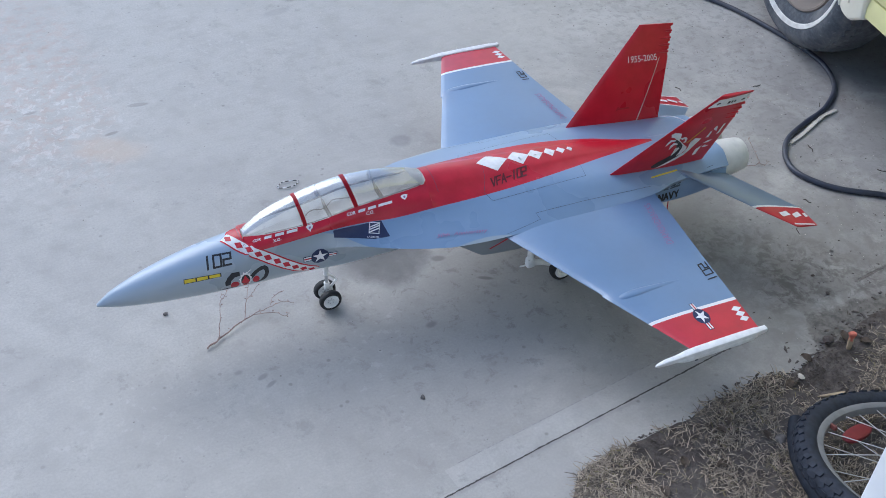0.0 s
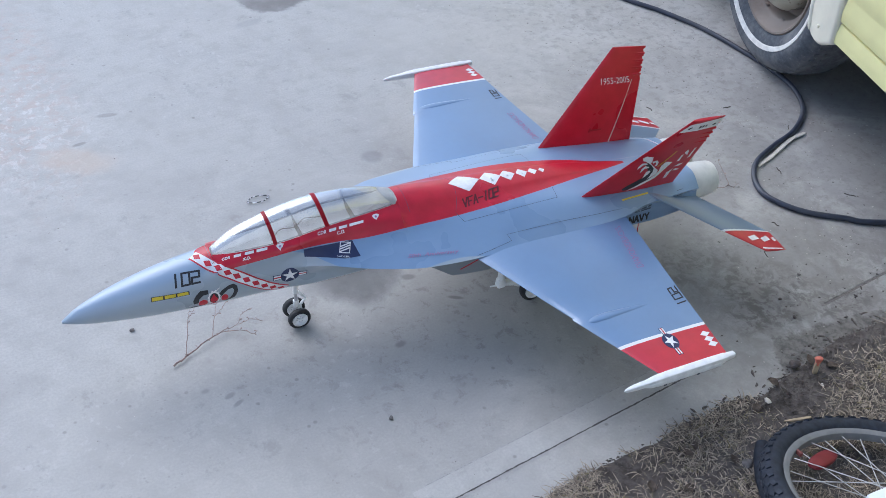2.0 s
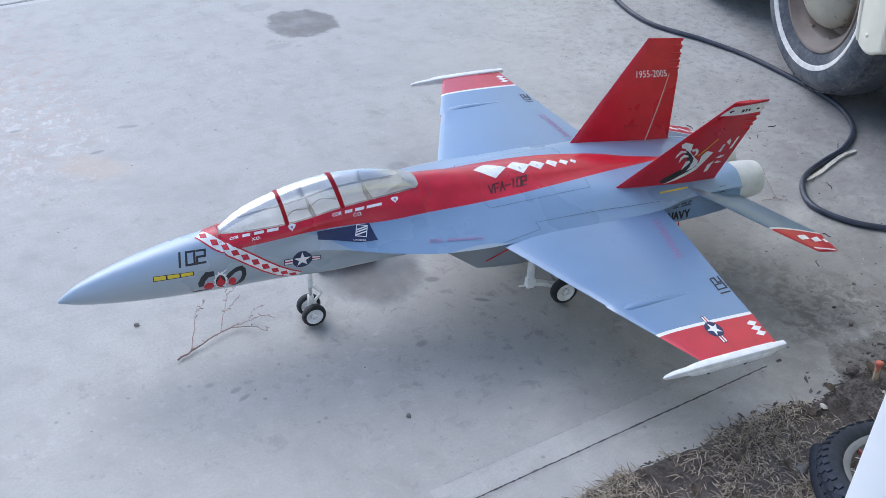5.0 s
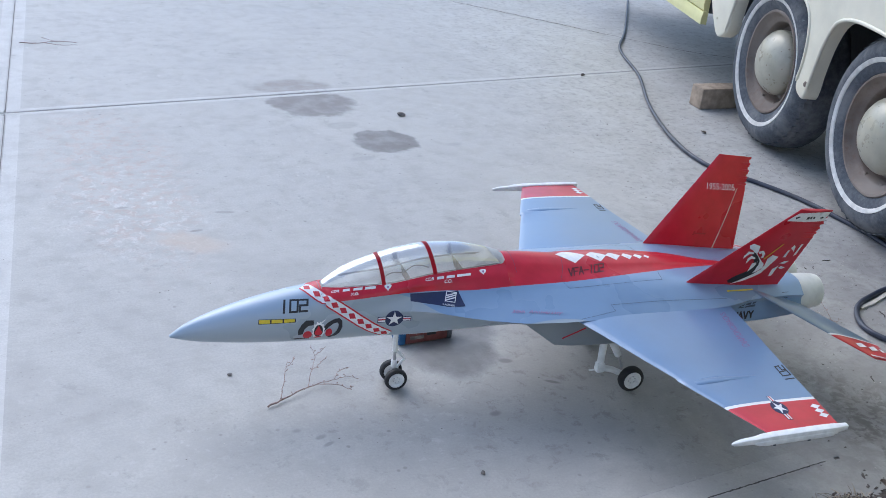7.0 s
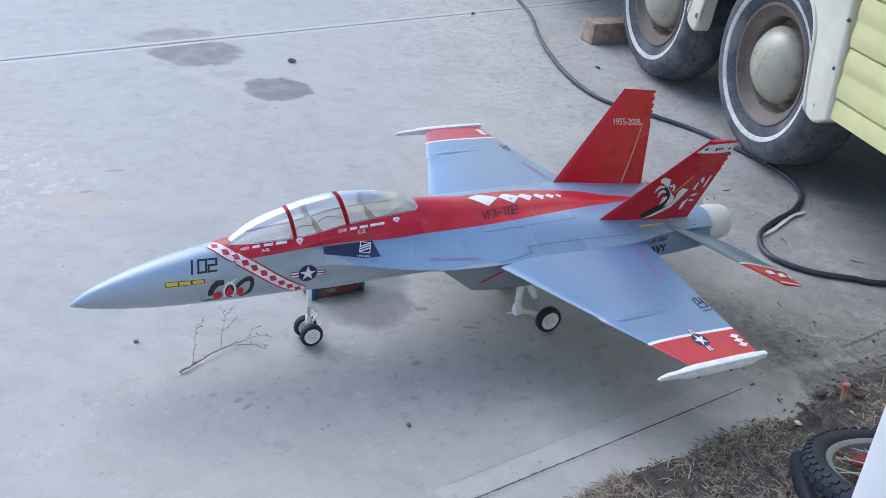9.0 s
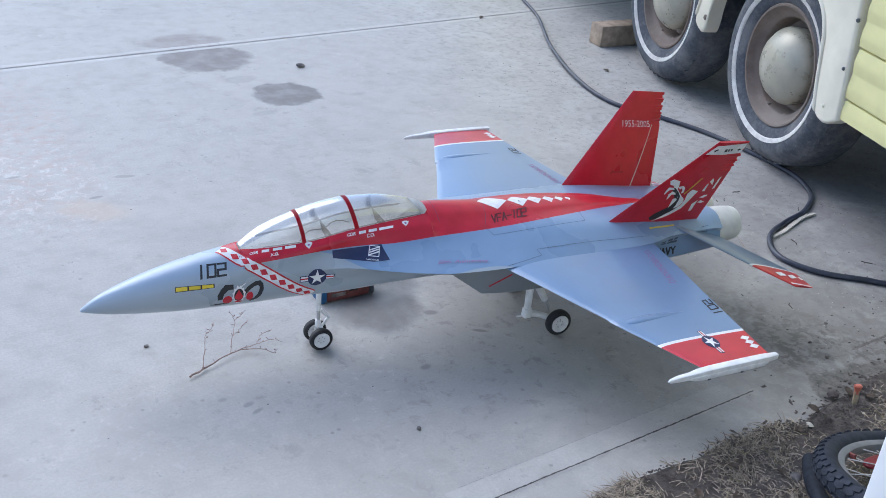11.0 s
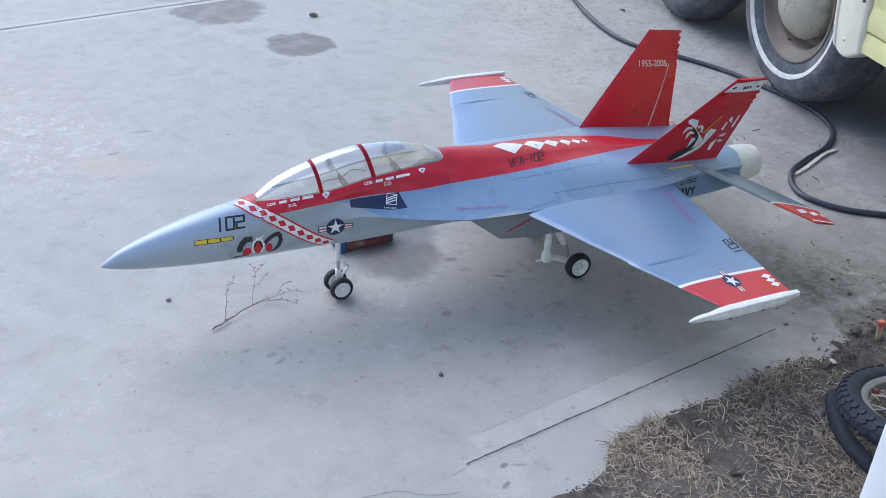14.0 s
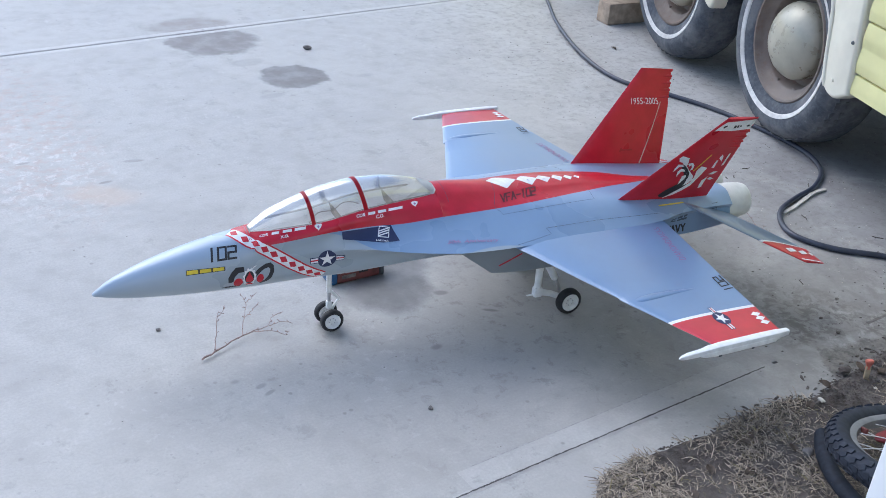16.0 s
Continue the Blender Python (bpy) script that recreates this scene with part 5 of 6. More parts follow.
def fin_markings():
    def quad(side, u0, v0, u1, v1):
        a, b, c, d = (Vector((p[0], side * p[1], p[2])) for p in (FIN_LE0, FIN_TE0, FIN_TE1, FIN_LE1))
        P = lambda u, v: a.lerp(b, u).lerp(d.lerp(c, u), v)
        return P(u0, v0), P(u1, v0), P(u1, v1), P(u0, v1)
    fa, fb, fc, fd = (Vector(p) for p in (FIN_LE0, FIN_TE0, FIN_TE1, FIN_LE1))
    fp = lambda u, v: fa.lerp(fb, u).lerp(fd.lerp(fc, u), v)
    out = Vector((0, -.03, -.008))
    full = quad(-1, 0, 0, 1, 1)
    port = FINS[-1]
    put = lambda name, bm, mat, lift, label="": lay(name, bm, full, port, mat, lift, out, label, .012)
    put("fin_band", shape([(.0, .868), (.03, .965), (1.0, .965), (1.0, .925), (.97, .902), (.99, .862), (.48, .855)]), M_DECAL_WHITE, .0006, "white band near the fin top")
    def put_each(name, polys, *rest):
        for p in polys:
            put(name, shape(p), *rest)
    put_each("fin_mark", (diamond(.165, .911, .06, .018), diamond(.845, .906, .06, .017), [(.45, .884), (.52, .884), (.48, .920), (.41, .920)], [(.54, .886), (.59, .886), (.55, .921), (.50, .921)], [(.62, .886), (.67, .886), (.63, .921), (.58, .921)]), M_DECAL_BLACK, .0010, "dark mark on the band")
    put("fin_art", shape([(.243, .451), (.33, .40), (.40, .36), (.46, .30), (.48, .237), (.43, .195), (.38, .15), (.36, .105), (.40, .075), (.45, .072), (.544, .142), (.592, .19), (.602, .232), (.55, .277), (.47, .363), (.33, .445)]), M_DECAL_BLACK, .0006, "black shadow of the tail art")
    # a pale figure with ribs, a loop and a long swoosh
    put("fin_art", shape([(.03, .555), (.05, .579), (.208, .551), (.294, .482), (.315, .455), (.445, .391), (.583, .32), (.614, .274), (.602, .232), (.58, .213), (.556, .203), (.55, .248), (.517, .305), (.404, .387), (.287, .45), (.176, .501), (.103, .514)]), M_DECAL_WHITE, .0010, "white abstract tail art")
    put_each("fin_art", ([(.205, .388), (.163, .432), (.146, .481), (.229, .473), (.272, .451), (.208, .447)], [(.333, .324), (.266, .391), (.27, .429), (.345, .41), (.383, .387), (.321, .389)], [(.476, .218), (.441, .281), (.41, .332), (.449, .341), (.484, .318), (.486, .279)]), M_DECAL_WHITE, .0011, "white rib")
    put("fin_art", shape([(.229, .473), (.343, .421), (.459, .349), (.514, .292), (.528, .263), (.524, .305), (.475, .363), (.375, .421), (.252, .473)]), M_DECAL_BLACK, .0014, "black line")
    put("fin_art", shape([(.294, .482), (.359, .492), (.432, .457), (.472, .407), (.445, .396), (.419, .436), (.372, .464), (.36, .448)]), M_DECAL_WHITE, .0012, "white loop")
    put("fin_art", shape([(.435, .060), (.507, .124), (.58, .191), (.618, .245), (.609, .308), (.557, .387), (.572, .437), (.693, .411), (.687, .361), (.68, .293), (.665, .198), (.602, .139), (.533, .092)]), M_DECAL_WHITE, .0013, "white swoosh")
    put_each("fin_art", ([(.764, .403), (.751, .493), (.78, .498), (.807, .402)], [(.769, .52), (.779, .565), (.825, .536), (.863, .473)], [(.907, .419), (.893, .568), (.925, .573), (.941, .432)], [(.801, .323), (.849, .352), (.914, .35), (.873, .314)], [(.837, .259), (.86, .286), (.931, .26), (.892, .245)], [(.80, .151), (.77, .247), (.818, .294), (.827, .213), (.837, .158)]), M_DECAL_WHITE, .0010, "white slash")
    put("fin_line", shape([(.494, .389), (.546, .583), (.566, .577), (.514, .382)]), M_DECAL_YELLOW, .0016, "thin yellow line")
    # moulded ribs near the top of each fin
    for side, vs in ((-1, (.66, .72, .78, .84)), (1, (.72, .79, .86, .93))):
        for v in vs:
            p, r = (Vector((q.x, side * q.y, q.z)) for q in (fp(.50, v), fp(.985, v - .004)))
            part("fin_rib", finish(tube([p, p.lerp(r, .5), r], [.0015, .0030, .0034], 8), 60), M_RED, FINS[side])
    # inner side of the far fin
    far, fq, inn = FINS[1], quad(1, 0, 0, 1, 1), Vector((0, -.03, 0))
    lay("fin_years", lettering("1955-2005", bold=0.0), (fp(.235, .672), fp(.80, .672), fp(.735, .738), fp(.155, .738)), far, M_DECAL_WHITE, .0006, inn, "white lettering")
    lay("rudder_line", shape([(.818, .70), (.832, .70), (.752, .055), (.738, .055)]), fq, far, M_LATH, .0006, inn, "pale rudder hinge line", .02)
    lay("rudder_line", shape([(.74, .048), (1.0, .060), (1.0, .050), (.74, .038)]), fq, far, M_DECAL_WHITE, .0006, inn, "pale line", .02)
    lay("fin_mark", shape(rect(.44, .205, .60, .222), rect(.44, .195, .46, .235)), fq, far, M_DARK_RED, .0006, inn, "dark red mark", .02)


nose_markings()
body_markings()
wing_markings()
fin_markings()
for o in JET.children:
    if o.name.startswith("air_intake") and o.data.vertices[0].co.y < 0:
        ribbon("intake_stripe", [(.906, -.134, .188), (.936, -.136, .2005), (.966, -.136, .213)], .0042, o, M_DECAL_RED, .0008, "thin red stripe")


# ---- the travel trailer ----
T_ANG = math.radians(-10.74)
T_N = Vector((math.cos(T_ANG), math.sin(T_ANG), 0))       # into the trailer
T_U = Vector((-math.sin(T_ANG), math.cos(T_ANG), 0))      # along it, away from the eye
T_M = Matrix((( -T_U.x, T_N.x, 0, T_N.x * 2.2956), (-T_U.y, T_N.y, 0, T_N.y * 2.2956), (0, 0, 1, 0), (0, 0, 0, 1)))
TRAILER = thing("travel_trailer", T_M, "old yellow and cream travel trailer on tandem whitewall wheels", "trailer")


def trailer_wheel(s):
    x, zc = -s, .360
    rnd = random.Random(int(s * 100))
    prof = [(.205, .040), (.216, .026), (.228, .018), (.241, .0125), (.256, .0070), (.272, .002), (.288, .0), (.304, .004), (.320, .013), (.334, .028), (.345, .050), (.352, .078), (.356, .105), (.357, .135), (.354, .165), (.342, .19), (.30, .207), (.22, .2), (.205, .185), (.205, .045)]
    bm = spun(prof, "y", 64, (x, 0, zc))
    for v in bm.verts:
        v.co.z = max(v.co.z, 0.0015)
    tyre = part("wheel", finish(bm, 50), M_TYRE, TRAILER, "weathered black tyre")
    # shoulder lugs
    lug = bmesh.new()
    for k in range(54):
        a = 2 * math.pi * (k + rnd.uniform(-.1, .1)) / 54
        for h, r in ((.050, .3432), (.082, .3502), (.116, .3538), (.148, .3540)):
            aa = a + (.03 if h in (.082, .148) else 0)
            m = Matrix.Translation((x + r * math.cos(aa), h, zc + r * math.sin(aa))) @ Matrix.Rotation(-aa, 4, "Y") @ Matrix.Rotation(.25 if h < .1 else -.25, 4, "X")
            if zc + r * math.sin(aa) > .006:
                bmesh.ops.create_cube(lug, size=1, matrix=m @ Matrix.Diagonal((.0038, .027, .027, 1)))
    tagged(part("tread", lug, M_TYRE, tyre), kind="stuff")
    band = spun([(.2535, .0100), (.2545, .0070), (.2585, .0050), (.2650, .0028), (.2706, .0010), (.2716, .0028)], "y", 64, (x, -.001, zc))
    part("whitewall", finish(band, 50), M_TYRE_WHITE, tyre, "dirty white band on the tyre")
    rim = spun([(.216, .046), (.2175, .026), (.213, .020), (.206, .021), (.201, .029), (.194, .040), (.184, .050), (.174, .054), (.169, .060), (.165, .090), (.160, .112), (.150, .118), (.0, .118)], "y", 56, (x, 0, zc))
    part("rim", finish(rim, 35), M_RIM, tyre, "rust-stained brown wheel rim")
    cap = spun([(.130, .116), (.135, .078), (.1365, .060), (.1345, .051), (.127, .037), (.112, .018), (.090, .001), (.062, -.011), (.031, -.018), (0, -.0205)], "y", 48, (x, 0, zc))
    part("hubcap", finish(cap, 60), M_CAP, tyre, "dull domed metal hubcap")
    for k in range(2):
        a = math.radians(250 + 40 * k)
        b = box(x + .172 * math.cos(a), .060, zc + .172 * math.sin(a), .022, .012, .012, .004)
        part("wheel_clip", finish(b), M_RIM, tyre)


trailer_wheel(1.135)
trailer_wheel(2.019)


def fender():
    arch = [(.690, .330), (.760, .296), (.826, .328), (.843, .45), (.868, .575), (.93, .650), (1.05, .690), (1.20, .700), (1.38, .694), (1.495, .655), (1.550, .565), (1.578, .45), (1.586, .37),
            (1.604, .334), (1.645, .340), (1.676, .372), (1.662, .46), (1.668, .56), (1.705, .645), (1.79, .690), (1.94, .702), (2.12, .695), (2.26, .66), (2.335, .58), (2.365, .47), (2.385, .385),
            (2.47, .343), (2.545, .40), (2.60, .47), (2.68, .62), (2.70, .98), (.735, .98), (.727, .70)]
    bm = bmesh.new()
    smooth = [(p.x, p.y) for p in spline([(s, z, 0) for s, z in arch[:-3]], 4)] + arch[-3:]
    f = bm.faces.new([bm.verts.new((-s, -.030, z)) for s, z in smooth])
    got = bmesh.ops.extrude_face_region(bm, geom=[f])
    for v in got["geom"]:
        if isinstance(v, bmesh.types.BMVert):
            v.co.y += .062
    bmesh.ops.recalc_face_normals(bm, faces=bm.faces[:])
    es = [e for e in bm.edges if all(v.co.y < -.029 for v in e.verts)]
    bmesh.ops.bevel(bm, geom=es, offset=.012, segments=3, affect="EDGES", profile=.5)
    return finish(bm, 35)


FENDER = part("fender_skirt", fender(), M_FENDER, TRAILER, "cream-white moulded fender skirt with two wheel arches")
for s, z in ((1.598, .395), (.772, .352), (.724, .492), (.721, .647), (2.50, .42), (.95, .80), (1.6, .80), (2.2, .80)):
    k = 1.25 if s == 1.598 else .72
    b = spun([(0, -.036), (.006 * k, -.035), (.009 * k, -.031), (.009 * k, -.026)], "y", 14, (-s, 0, z))
    part("screw_head", finish(b, 40), M_RIM if s == 1.598 else M_DARK if z > .45 else M_FENDER, FENDER)


LAP = ((.0, .0), (-.0030, .004), (-.0062, .026), (-.0068, .035), (-.0058, .048), (-.0018, .078), (-.0014, .083), (-.0030, .089), (-.0062, .110), (-.0068, .119), (-.0058, .132), (-.0010, .160), (.0, .166))


for run in ([(.812, .318), (.834, .40), (.852, .50), (.874, .585), (.932, .655), (1.05, .695), (1.20, .705), (1.38, .699), (1.492, .66), (1.546, .565), (1.572, .45), (1.582, .38)],
            [(1.672, .385), (1.658, .46), (1.664, .56), (1.702, .648), (1.79, .695), (1.94, .707), (2.12, .70), (2.262, .664), (2.34, .58), (2.37, .47), (2.392, .39)]):
    path = spline([(-s, -.029, z) for s, z in run], 5)
    part("arch_lip", finish(tube(path, [.0035] + [.0075] * (len(path) - 2) + [.0035], 10), 60), M_FENDER, FENDER, "rolled lip of the wheel arch")


def siding_board(s0, s1, z0, z1, foot):
    """One course of double-lap aluminium siding between two heights; foot is where the whole course would begin."""
    prof = [(dy, foot + dz) for dy, dz in LAP if z0 - 1e-6 <= foot + dz <= z1 + 1e-6]
    if prof[0][1] > z0 + .002:
        prof = [(prof[0][0], z0)] + prof
    rings = [[(-s, -.012 + dy, z) for dy, z in prof] + [(-s, .012, z1), (-s, .012, z0)] for s in (s0, s1)]
    return finish(loft(rings), 24)


for k in range(13):
    foot = .238 + .166 * k
    z0, z1 = max(foot, .338), foot + .1655
    for s0, s1 in (((-4.2, .694 + .004 * k), (2.70, 4.6)) if z0 < .97 else ((-4.2, 4.6),)):
        # upper boards are out of view; their cream is added to bounce neutral light
        part("siding_board", siding_board(s0, s1, z0, z1, foot), M_YELLOW if z0 < .95 else M_FENDER, TRAILER)
# hull behind the skin, floor and chassis
part("hull", box(-.2, 1.12, 1.70, 8.8, 2.2, 1.42), M_SIDING, TRAILER, "plain trailer body")
for s0, s1, y0 in ((-4.2, .69, .02), (2.71, 4.6, .02), (.69, 2.71, .42)):
    part("lower_hull", box(-(s0 + s1) / 2, (y0 + 2.22) / 2, .69, s1 - s0, 2.22 - y0, .60), M_DARK, TRAILER, "dark underside of the trailer body")
for s in (1.135, 2.019):
    part("wheel_well", box(-s, .36, .55, .70, .02, .40), M_DARK, TRAILER, "black wheel well")
part("wheel_well_roof", box(-1.58, .18, .74, 1.74, .36, .02), M_DARK, TRAILER, "black wheel well")
part("chassis_beam", box(-.2, .55, .34, 8.4, .06, .10, .004), M_DARK, TRAILER, "black steel chassis beam")
part("axle", finish(tube([(-1.135, .15, .36), (-1.135, 2.0, .36)], .03, 14)), M_DARK, TRAILER)
part("axle", finish(tube([(-2.019, .15, .36), (-2.019, 2.0, .36)], .03, 14)), M_DARK, TRAILER)
part("equaliser_bar", finish(box(-1.577, .28, .40, .80, .03, .05, .005)), M_RIM, TRAILER, "rusty spring bar")
part("drain_pipe", finish(tube([(-.35, .10, .36), (-.35, .10, .30), (-.33, .08, .27)], .012, 10)), M_STEEL, TRAILER)
part("hanging_wire", finish(tube(spline([(-.28, .06, .35), (-.29, .055, .28), (-.285, .06, .20)], 5), .002, 6)), M_STEEL, TRAILER)

# ---- things round the trailer ----
b = finish(box(0, 0, .05, .235, .092, .100, .006))
thing("wood_block", pose(2.775, 2.022, 0, rz=2), "weathered square timber block chocking the trailer wheel", "wood block", bm=b, material=M_WOOD)


def garden_hose():
    pts = [(3.41, 4.05, .009), (2.98, 3.30, .009), (2.75, 2.93, .009), (2.61, 2.47, .009), (2.41, 2.01, .012), (2.285, 1.60, .012), (2.270, 1.31, .009), (2.385, 1.10, .009), (2.460, .935, .009), (2.500, .76, .009),
           (2.522, .61, .009), (2.515, .48, .009), (2.455, .358, .009), (2.34, .268, .009), (2.222, .222, .009), (2.112, .170, .009), (2.048, .103, .009), (2.022, .03, .009), (2.045, -.040, .009), (2.095, -.100, .009),
           (2.180, -.158, .009), (2.260, -.208, .009), (2.62, -.33, .009), (3.2, -.43, .009)]
    path = spline(pts, 12)
    radii = []
    for p in path:
        u = min(max((2.1 - p.y) / .5, 0), 1)
        radii.append(.0075 + .0012 * u)
    return finish(tube(path, radii, 14), 60)


thing("hose", (0, 0, 0), "long black rubber hose snaking over the concrete", "hose", bm=garden_hose(), material=M_HOSE)


def lath():
    path = spline([(2.372, .250, .006), (2.304, .234, .009), (2.224, .200, .007), (2.163, .173, .006), (2.103, .154, .006)], 6)
    rnd = random.Random(3)
    rings = []
    for p in path:
        w = .0060 * rnd.uniform(.8, 1.2)
        n = Vector((-.37, .93, 0))
        rings.append([p + n * w, p + n * w + Vector((0, 0, .006)), p - n * w + Vector((0, 0, .006)), p - n * w])
    return finish(loft([[q - Vector((0, 0, .0055)) for q in r] for r in rings]), 30)


thing("wood_lath", (0, 0, 0), "pale splintered strip of wood beside the hose", "wood strip", bm=lath(), material=M_LATH)

b = loft([[(u * .036, -.0038 * k, .0), (u * .036, .0038 * k, .0), (u * .036, .003 * k, .0025), (u * .036, -.0028 * k, .003)] for u, k in ((-1, .35), (-.6, .9), (.1, 1.1), (.7, 1.0), (1, .6))])
thing("wood_splinter", pose(1.524, -.728, .012, rz=-11), "flat pale splinter of wood in the dead grass", "wood strip", bm=finish(b, 30), material=M_STAKE)

# ---- bicycle lying by the grass ----
W_N = Vector((.1718, .2347, .9568)).normalized()
W_X = Vector((1, 0, 0)) - W_N * W_N.x
W_X.normalize()
W_Y = W_N.cross(W_X)
W_C = Vector((1.479, -1.074, .146))
W_M = Matrix(((W_X.x, W_Y.x, W_N.x, W_C.x), (W_X.y, W_Y.y, W_N.y, W_C.y), (W_X.z, W_Y.z, W_N.z, W_C.z), (0, 0, 0, 1)))
BIKE = thing("bicycle", W_M, "child's bicycle lying on its side in the dead grass", "bicycle")


def bike_wheel(parent, m, knobs=True):
    def at(bm):
        bmesh.ops.transform(bm, matrix=m, verts=bm.verts[:])
        return bm
    prof = [(.251 + .0245 + .0245 * math.cos(2 * math.pi * k / 14) * (1.06 if math.cos(2 * math.pi * k / 14) > 0 else 1), .0240 * math.sin(2 * math.pi * k / 14)) for k in range(15)]
    tyre = part("wheel", at(finish(spun(prof, "z", 80), 60)), M_BIKE_TYRE, parent, "knobbly black bicycle tyre")
    if knobs:
        kb = bmesh.new()
        for k in range(62):
            for j, (r, h, tw) in enumerate(((.2995, .0, .0), (.2975, .0105, .5), (.2975, -.0105, -.5), (.2905, .0195, .25), (.2905, -.0195, -.25))):
                a = 2 * math.pi * (k + .5 * (j > 0) + .25 * (j > 2)) / 62
                tilt = math.atan2(h, r - .2755)
                mm = Matrix.Rotation(a, 4, "Z") @ Matrix.Translation((r, 0, h)) @ Matrix.Rotation(-tilt, 4, "Y") @ Matrix.Rotation(tw, 4, "X")
                bmesh.ops.create_cube(kb, size=1, matrix=mm @ Matrix.Diagonal((.0055, .015, .0105, 1)))
        tagged(part("tread", at(kb), M_BIKE_TYRE, tyre), kind="stuff")
    rim = spun([(.2585, -.0115), (.2600, -.0125), (.2585, -.0135), (.248, -.0125), (.242, -.0085), (.2405, 0), (.242, .0085), (.248, .0125), (.2585, .0135), (.2600, .0125), (.2585, .0115)], "z", 80)
    part("rim", at(finish(rim, 40)), M_RIMALLOY, tyre, "dull alloy rim")
    hub = spun([(0, -.05), (.012, -.05), (.013, -.035), (.028, -.034), (.028, -.030), (.014, -.024), (.013, .024), (.028, .030), (.028, .034), (.013, .035), (.012, .05), (0, .05)], "z", 24)
    part("hub", at(finish(hub, 40)), M_STEEL, tyre)
    for k in range(32):
        side = 1 if k % 2 else -1
        a = 2 * math.pi * k / 32
        off = (1 if (k // 2) % 2 else -1) * 1.15
        p0 = Vector((.026 * math.cos(a + off), .026 * math.sin(a + off), side * .031))
        p1 = Vector((.2375 * math.cos(a), .2375 * math.sin(a), side * .003))
        part("spoke", at(tube([p0, p1], .00115, 5)), M_STEEL, tyre)
    return tyre


front = bike_wheel(BIKE, Matrix.Identity(4))


def reflector(bm_mat, sx, sy, sz):
    bm = bmesh.new()
    bmesh.ops.create_uvsphere(bm, u_segments=20, v_segments=10, radius=1)
    for v in bm.verts:
        v.co = Vector((math.copysign(abs(v.co.x) ** .8, v.co.x) * sx, math.copysign(abs(v.co.y) ** .8, v.co.y) * sy, math.copysign(abs(v.co.z) ** .5, v.co.z) * sz))
    bmesh.ops.transform(bm, matrix=bm_mat, verts=bm.verts[:])
    return finish(bm, 40)


W_INV = W_M.inverted()
r0, r1 = W_INV @ Vector((1.352, -.916, .130)), W_INV @ Vector((1.469, -.886, .102))
mid = (r0 + r1) / 2
part("wheel_reflector", reflector(Matrix.Translation((mid.x, mid.y, .002)) @ Matrix.Rotation(math.atan2(r1.y - r0.y, r1.x - r0.x), 4, "Z"), .050, .019, .007), M_REFLECTOR, front, "red oval wheel reflector")
# second wheel flat on the ground under the first
arc = [W_INV @ Vector((1.572 + .284 * math.cos(t), -.980 + .284 * math.sin(t), .030)) for t in (math.radians(132 + 4 * k) for k in range(36))]
rear_bm = tube(arc, .0175, 12)
part("rear_tyre", finish(rear_bm, 60), M_BIKE_TYRE, BIKE, "smooth black tyre flat on the ground")
fork = tube([W_INV @ Vector(p) for p in ((1.489, -1.063, .20), (1.60, -1.25, .22), (1.75, -1.45, .20), (1.95, -1.60, .12))], [.010, .012, .014, .016], 12)
part("wheel_reflector", finish(box(*(W_INV @ Vector((1.375, -.866, .1135))).xy, .003, .008, .017, .010, .0015), 30), M_BRICKRED, front, "small amber reflector")
part("fork", finish(fork), M_BLUE, BIKE, "dark blue painted fork")
part("frame_tube", finish(tube([W_INV @ Vector(p) for p in ((1.95, -1.60, .12), (2.25, -1.45, .08), (2.5, -1.35, .04))], .017, 12)), M_BLUE, BIKE, "dark blue frame tube")

# ---- white post by the steps ----
b = box(.4755, -1.567, .640, .089, .052, 1.32, .0035, 2)
thing("porch_post", (0, 0, 0), "square white-painted wooden post standing beside the grass", "post", bm=finish(b, 40), material=M_POST)

# ---- stake, rope, tool case, stones, twigs ----
STAKE = thing("marker_stake", pose(1.673, -.620, -.016, rx=-3, ry=-3, rz=-28), "short wooden stake with an orange-painted top in the dirt", "stake")
b = loft([[(-.0060, -.004, -.03), (.0060, -.004, -.03), (.0060, .004, -.03), (-.0060, .004, -.03)], [(-.0056, -.004, .02), (.0052, -.004, .02), (.0056, .004, .02), (-.0052, .004, .02)], [(-.0058, -.004, .056), (.0058, -.004, .056), (.0058, .004, .056), (-.0058, .004, .056)]])
part("stake_body", finish(b, 30), M_STAKE, STAKE, "pale split wood")
# the hammered head is mushroomed
b = loft([[(r * math.cos(k * .6283) * (1 + .12 * math.sin(k * 2.1)), r * .72 * math.sin(k * .6283), z) for k in range(10)] for r, z in ((.0066, .048), (.0064, .056), (.0084, .062), (.0104, .066), (.0106, .070), (.0075, .073), (.0010, .0735))])
part("stake_top", finish(b), M_ORANGE, STAKE, "orange paint")

rope_pts = [(.603 + .031 * math.cos(a) + .004 * math.sin(3 * a), .520 + .0145 * math.sin(a), .004) for a in (2 * math.pi * k / 20 for k in range(20))]
ROPE = thing("rope_loop", (0, 0, 0), "small loop of black and white braided cord", "rope")
for k in range(20):
    a, c = Vector(rope_pts[k]), Vector(rope_pts[(k + 1) % 20])
    part("strand", finish(tube([a, (a + c) / 2, c], 0.0014, 8)), M_DECAL_WHITE if k % 2 else M_DECAL_BLACK, ROPE)

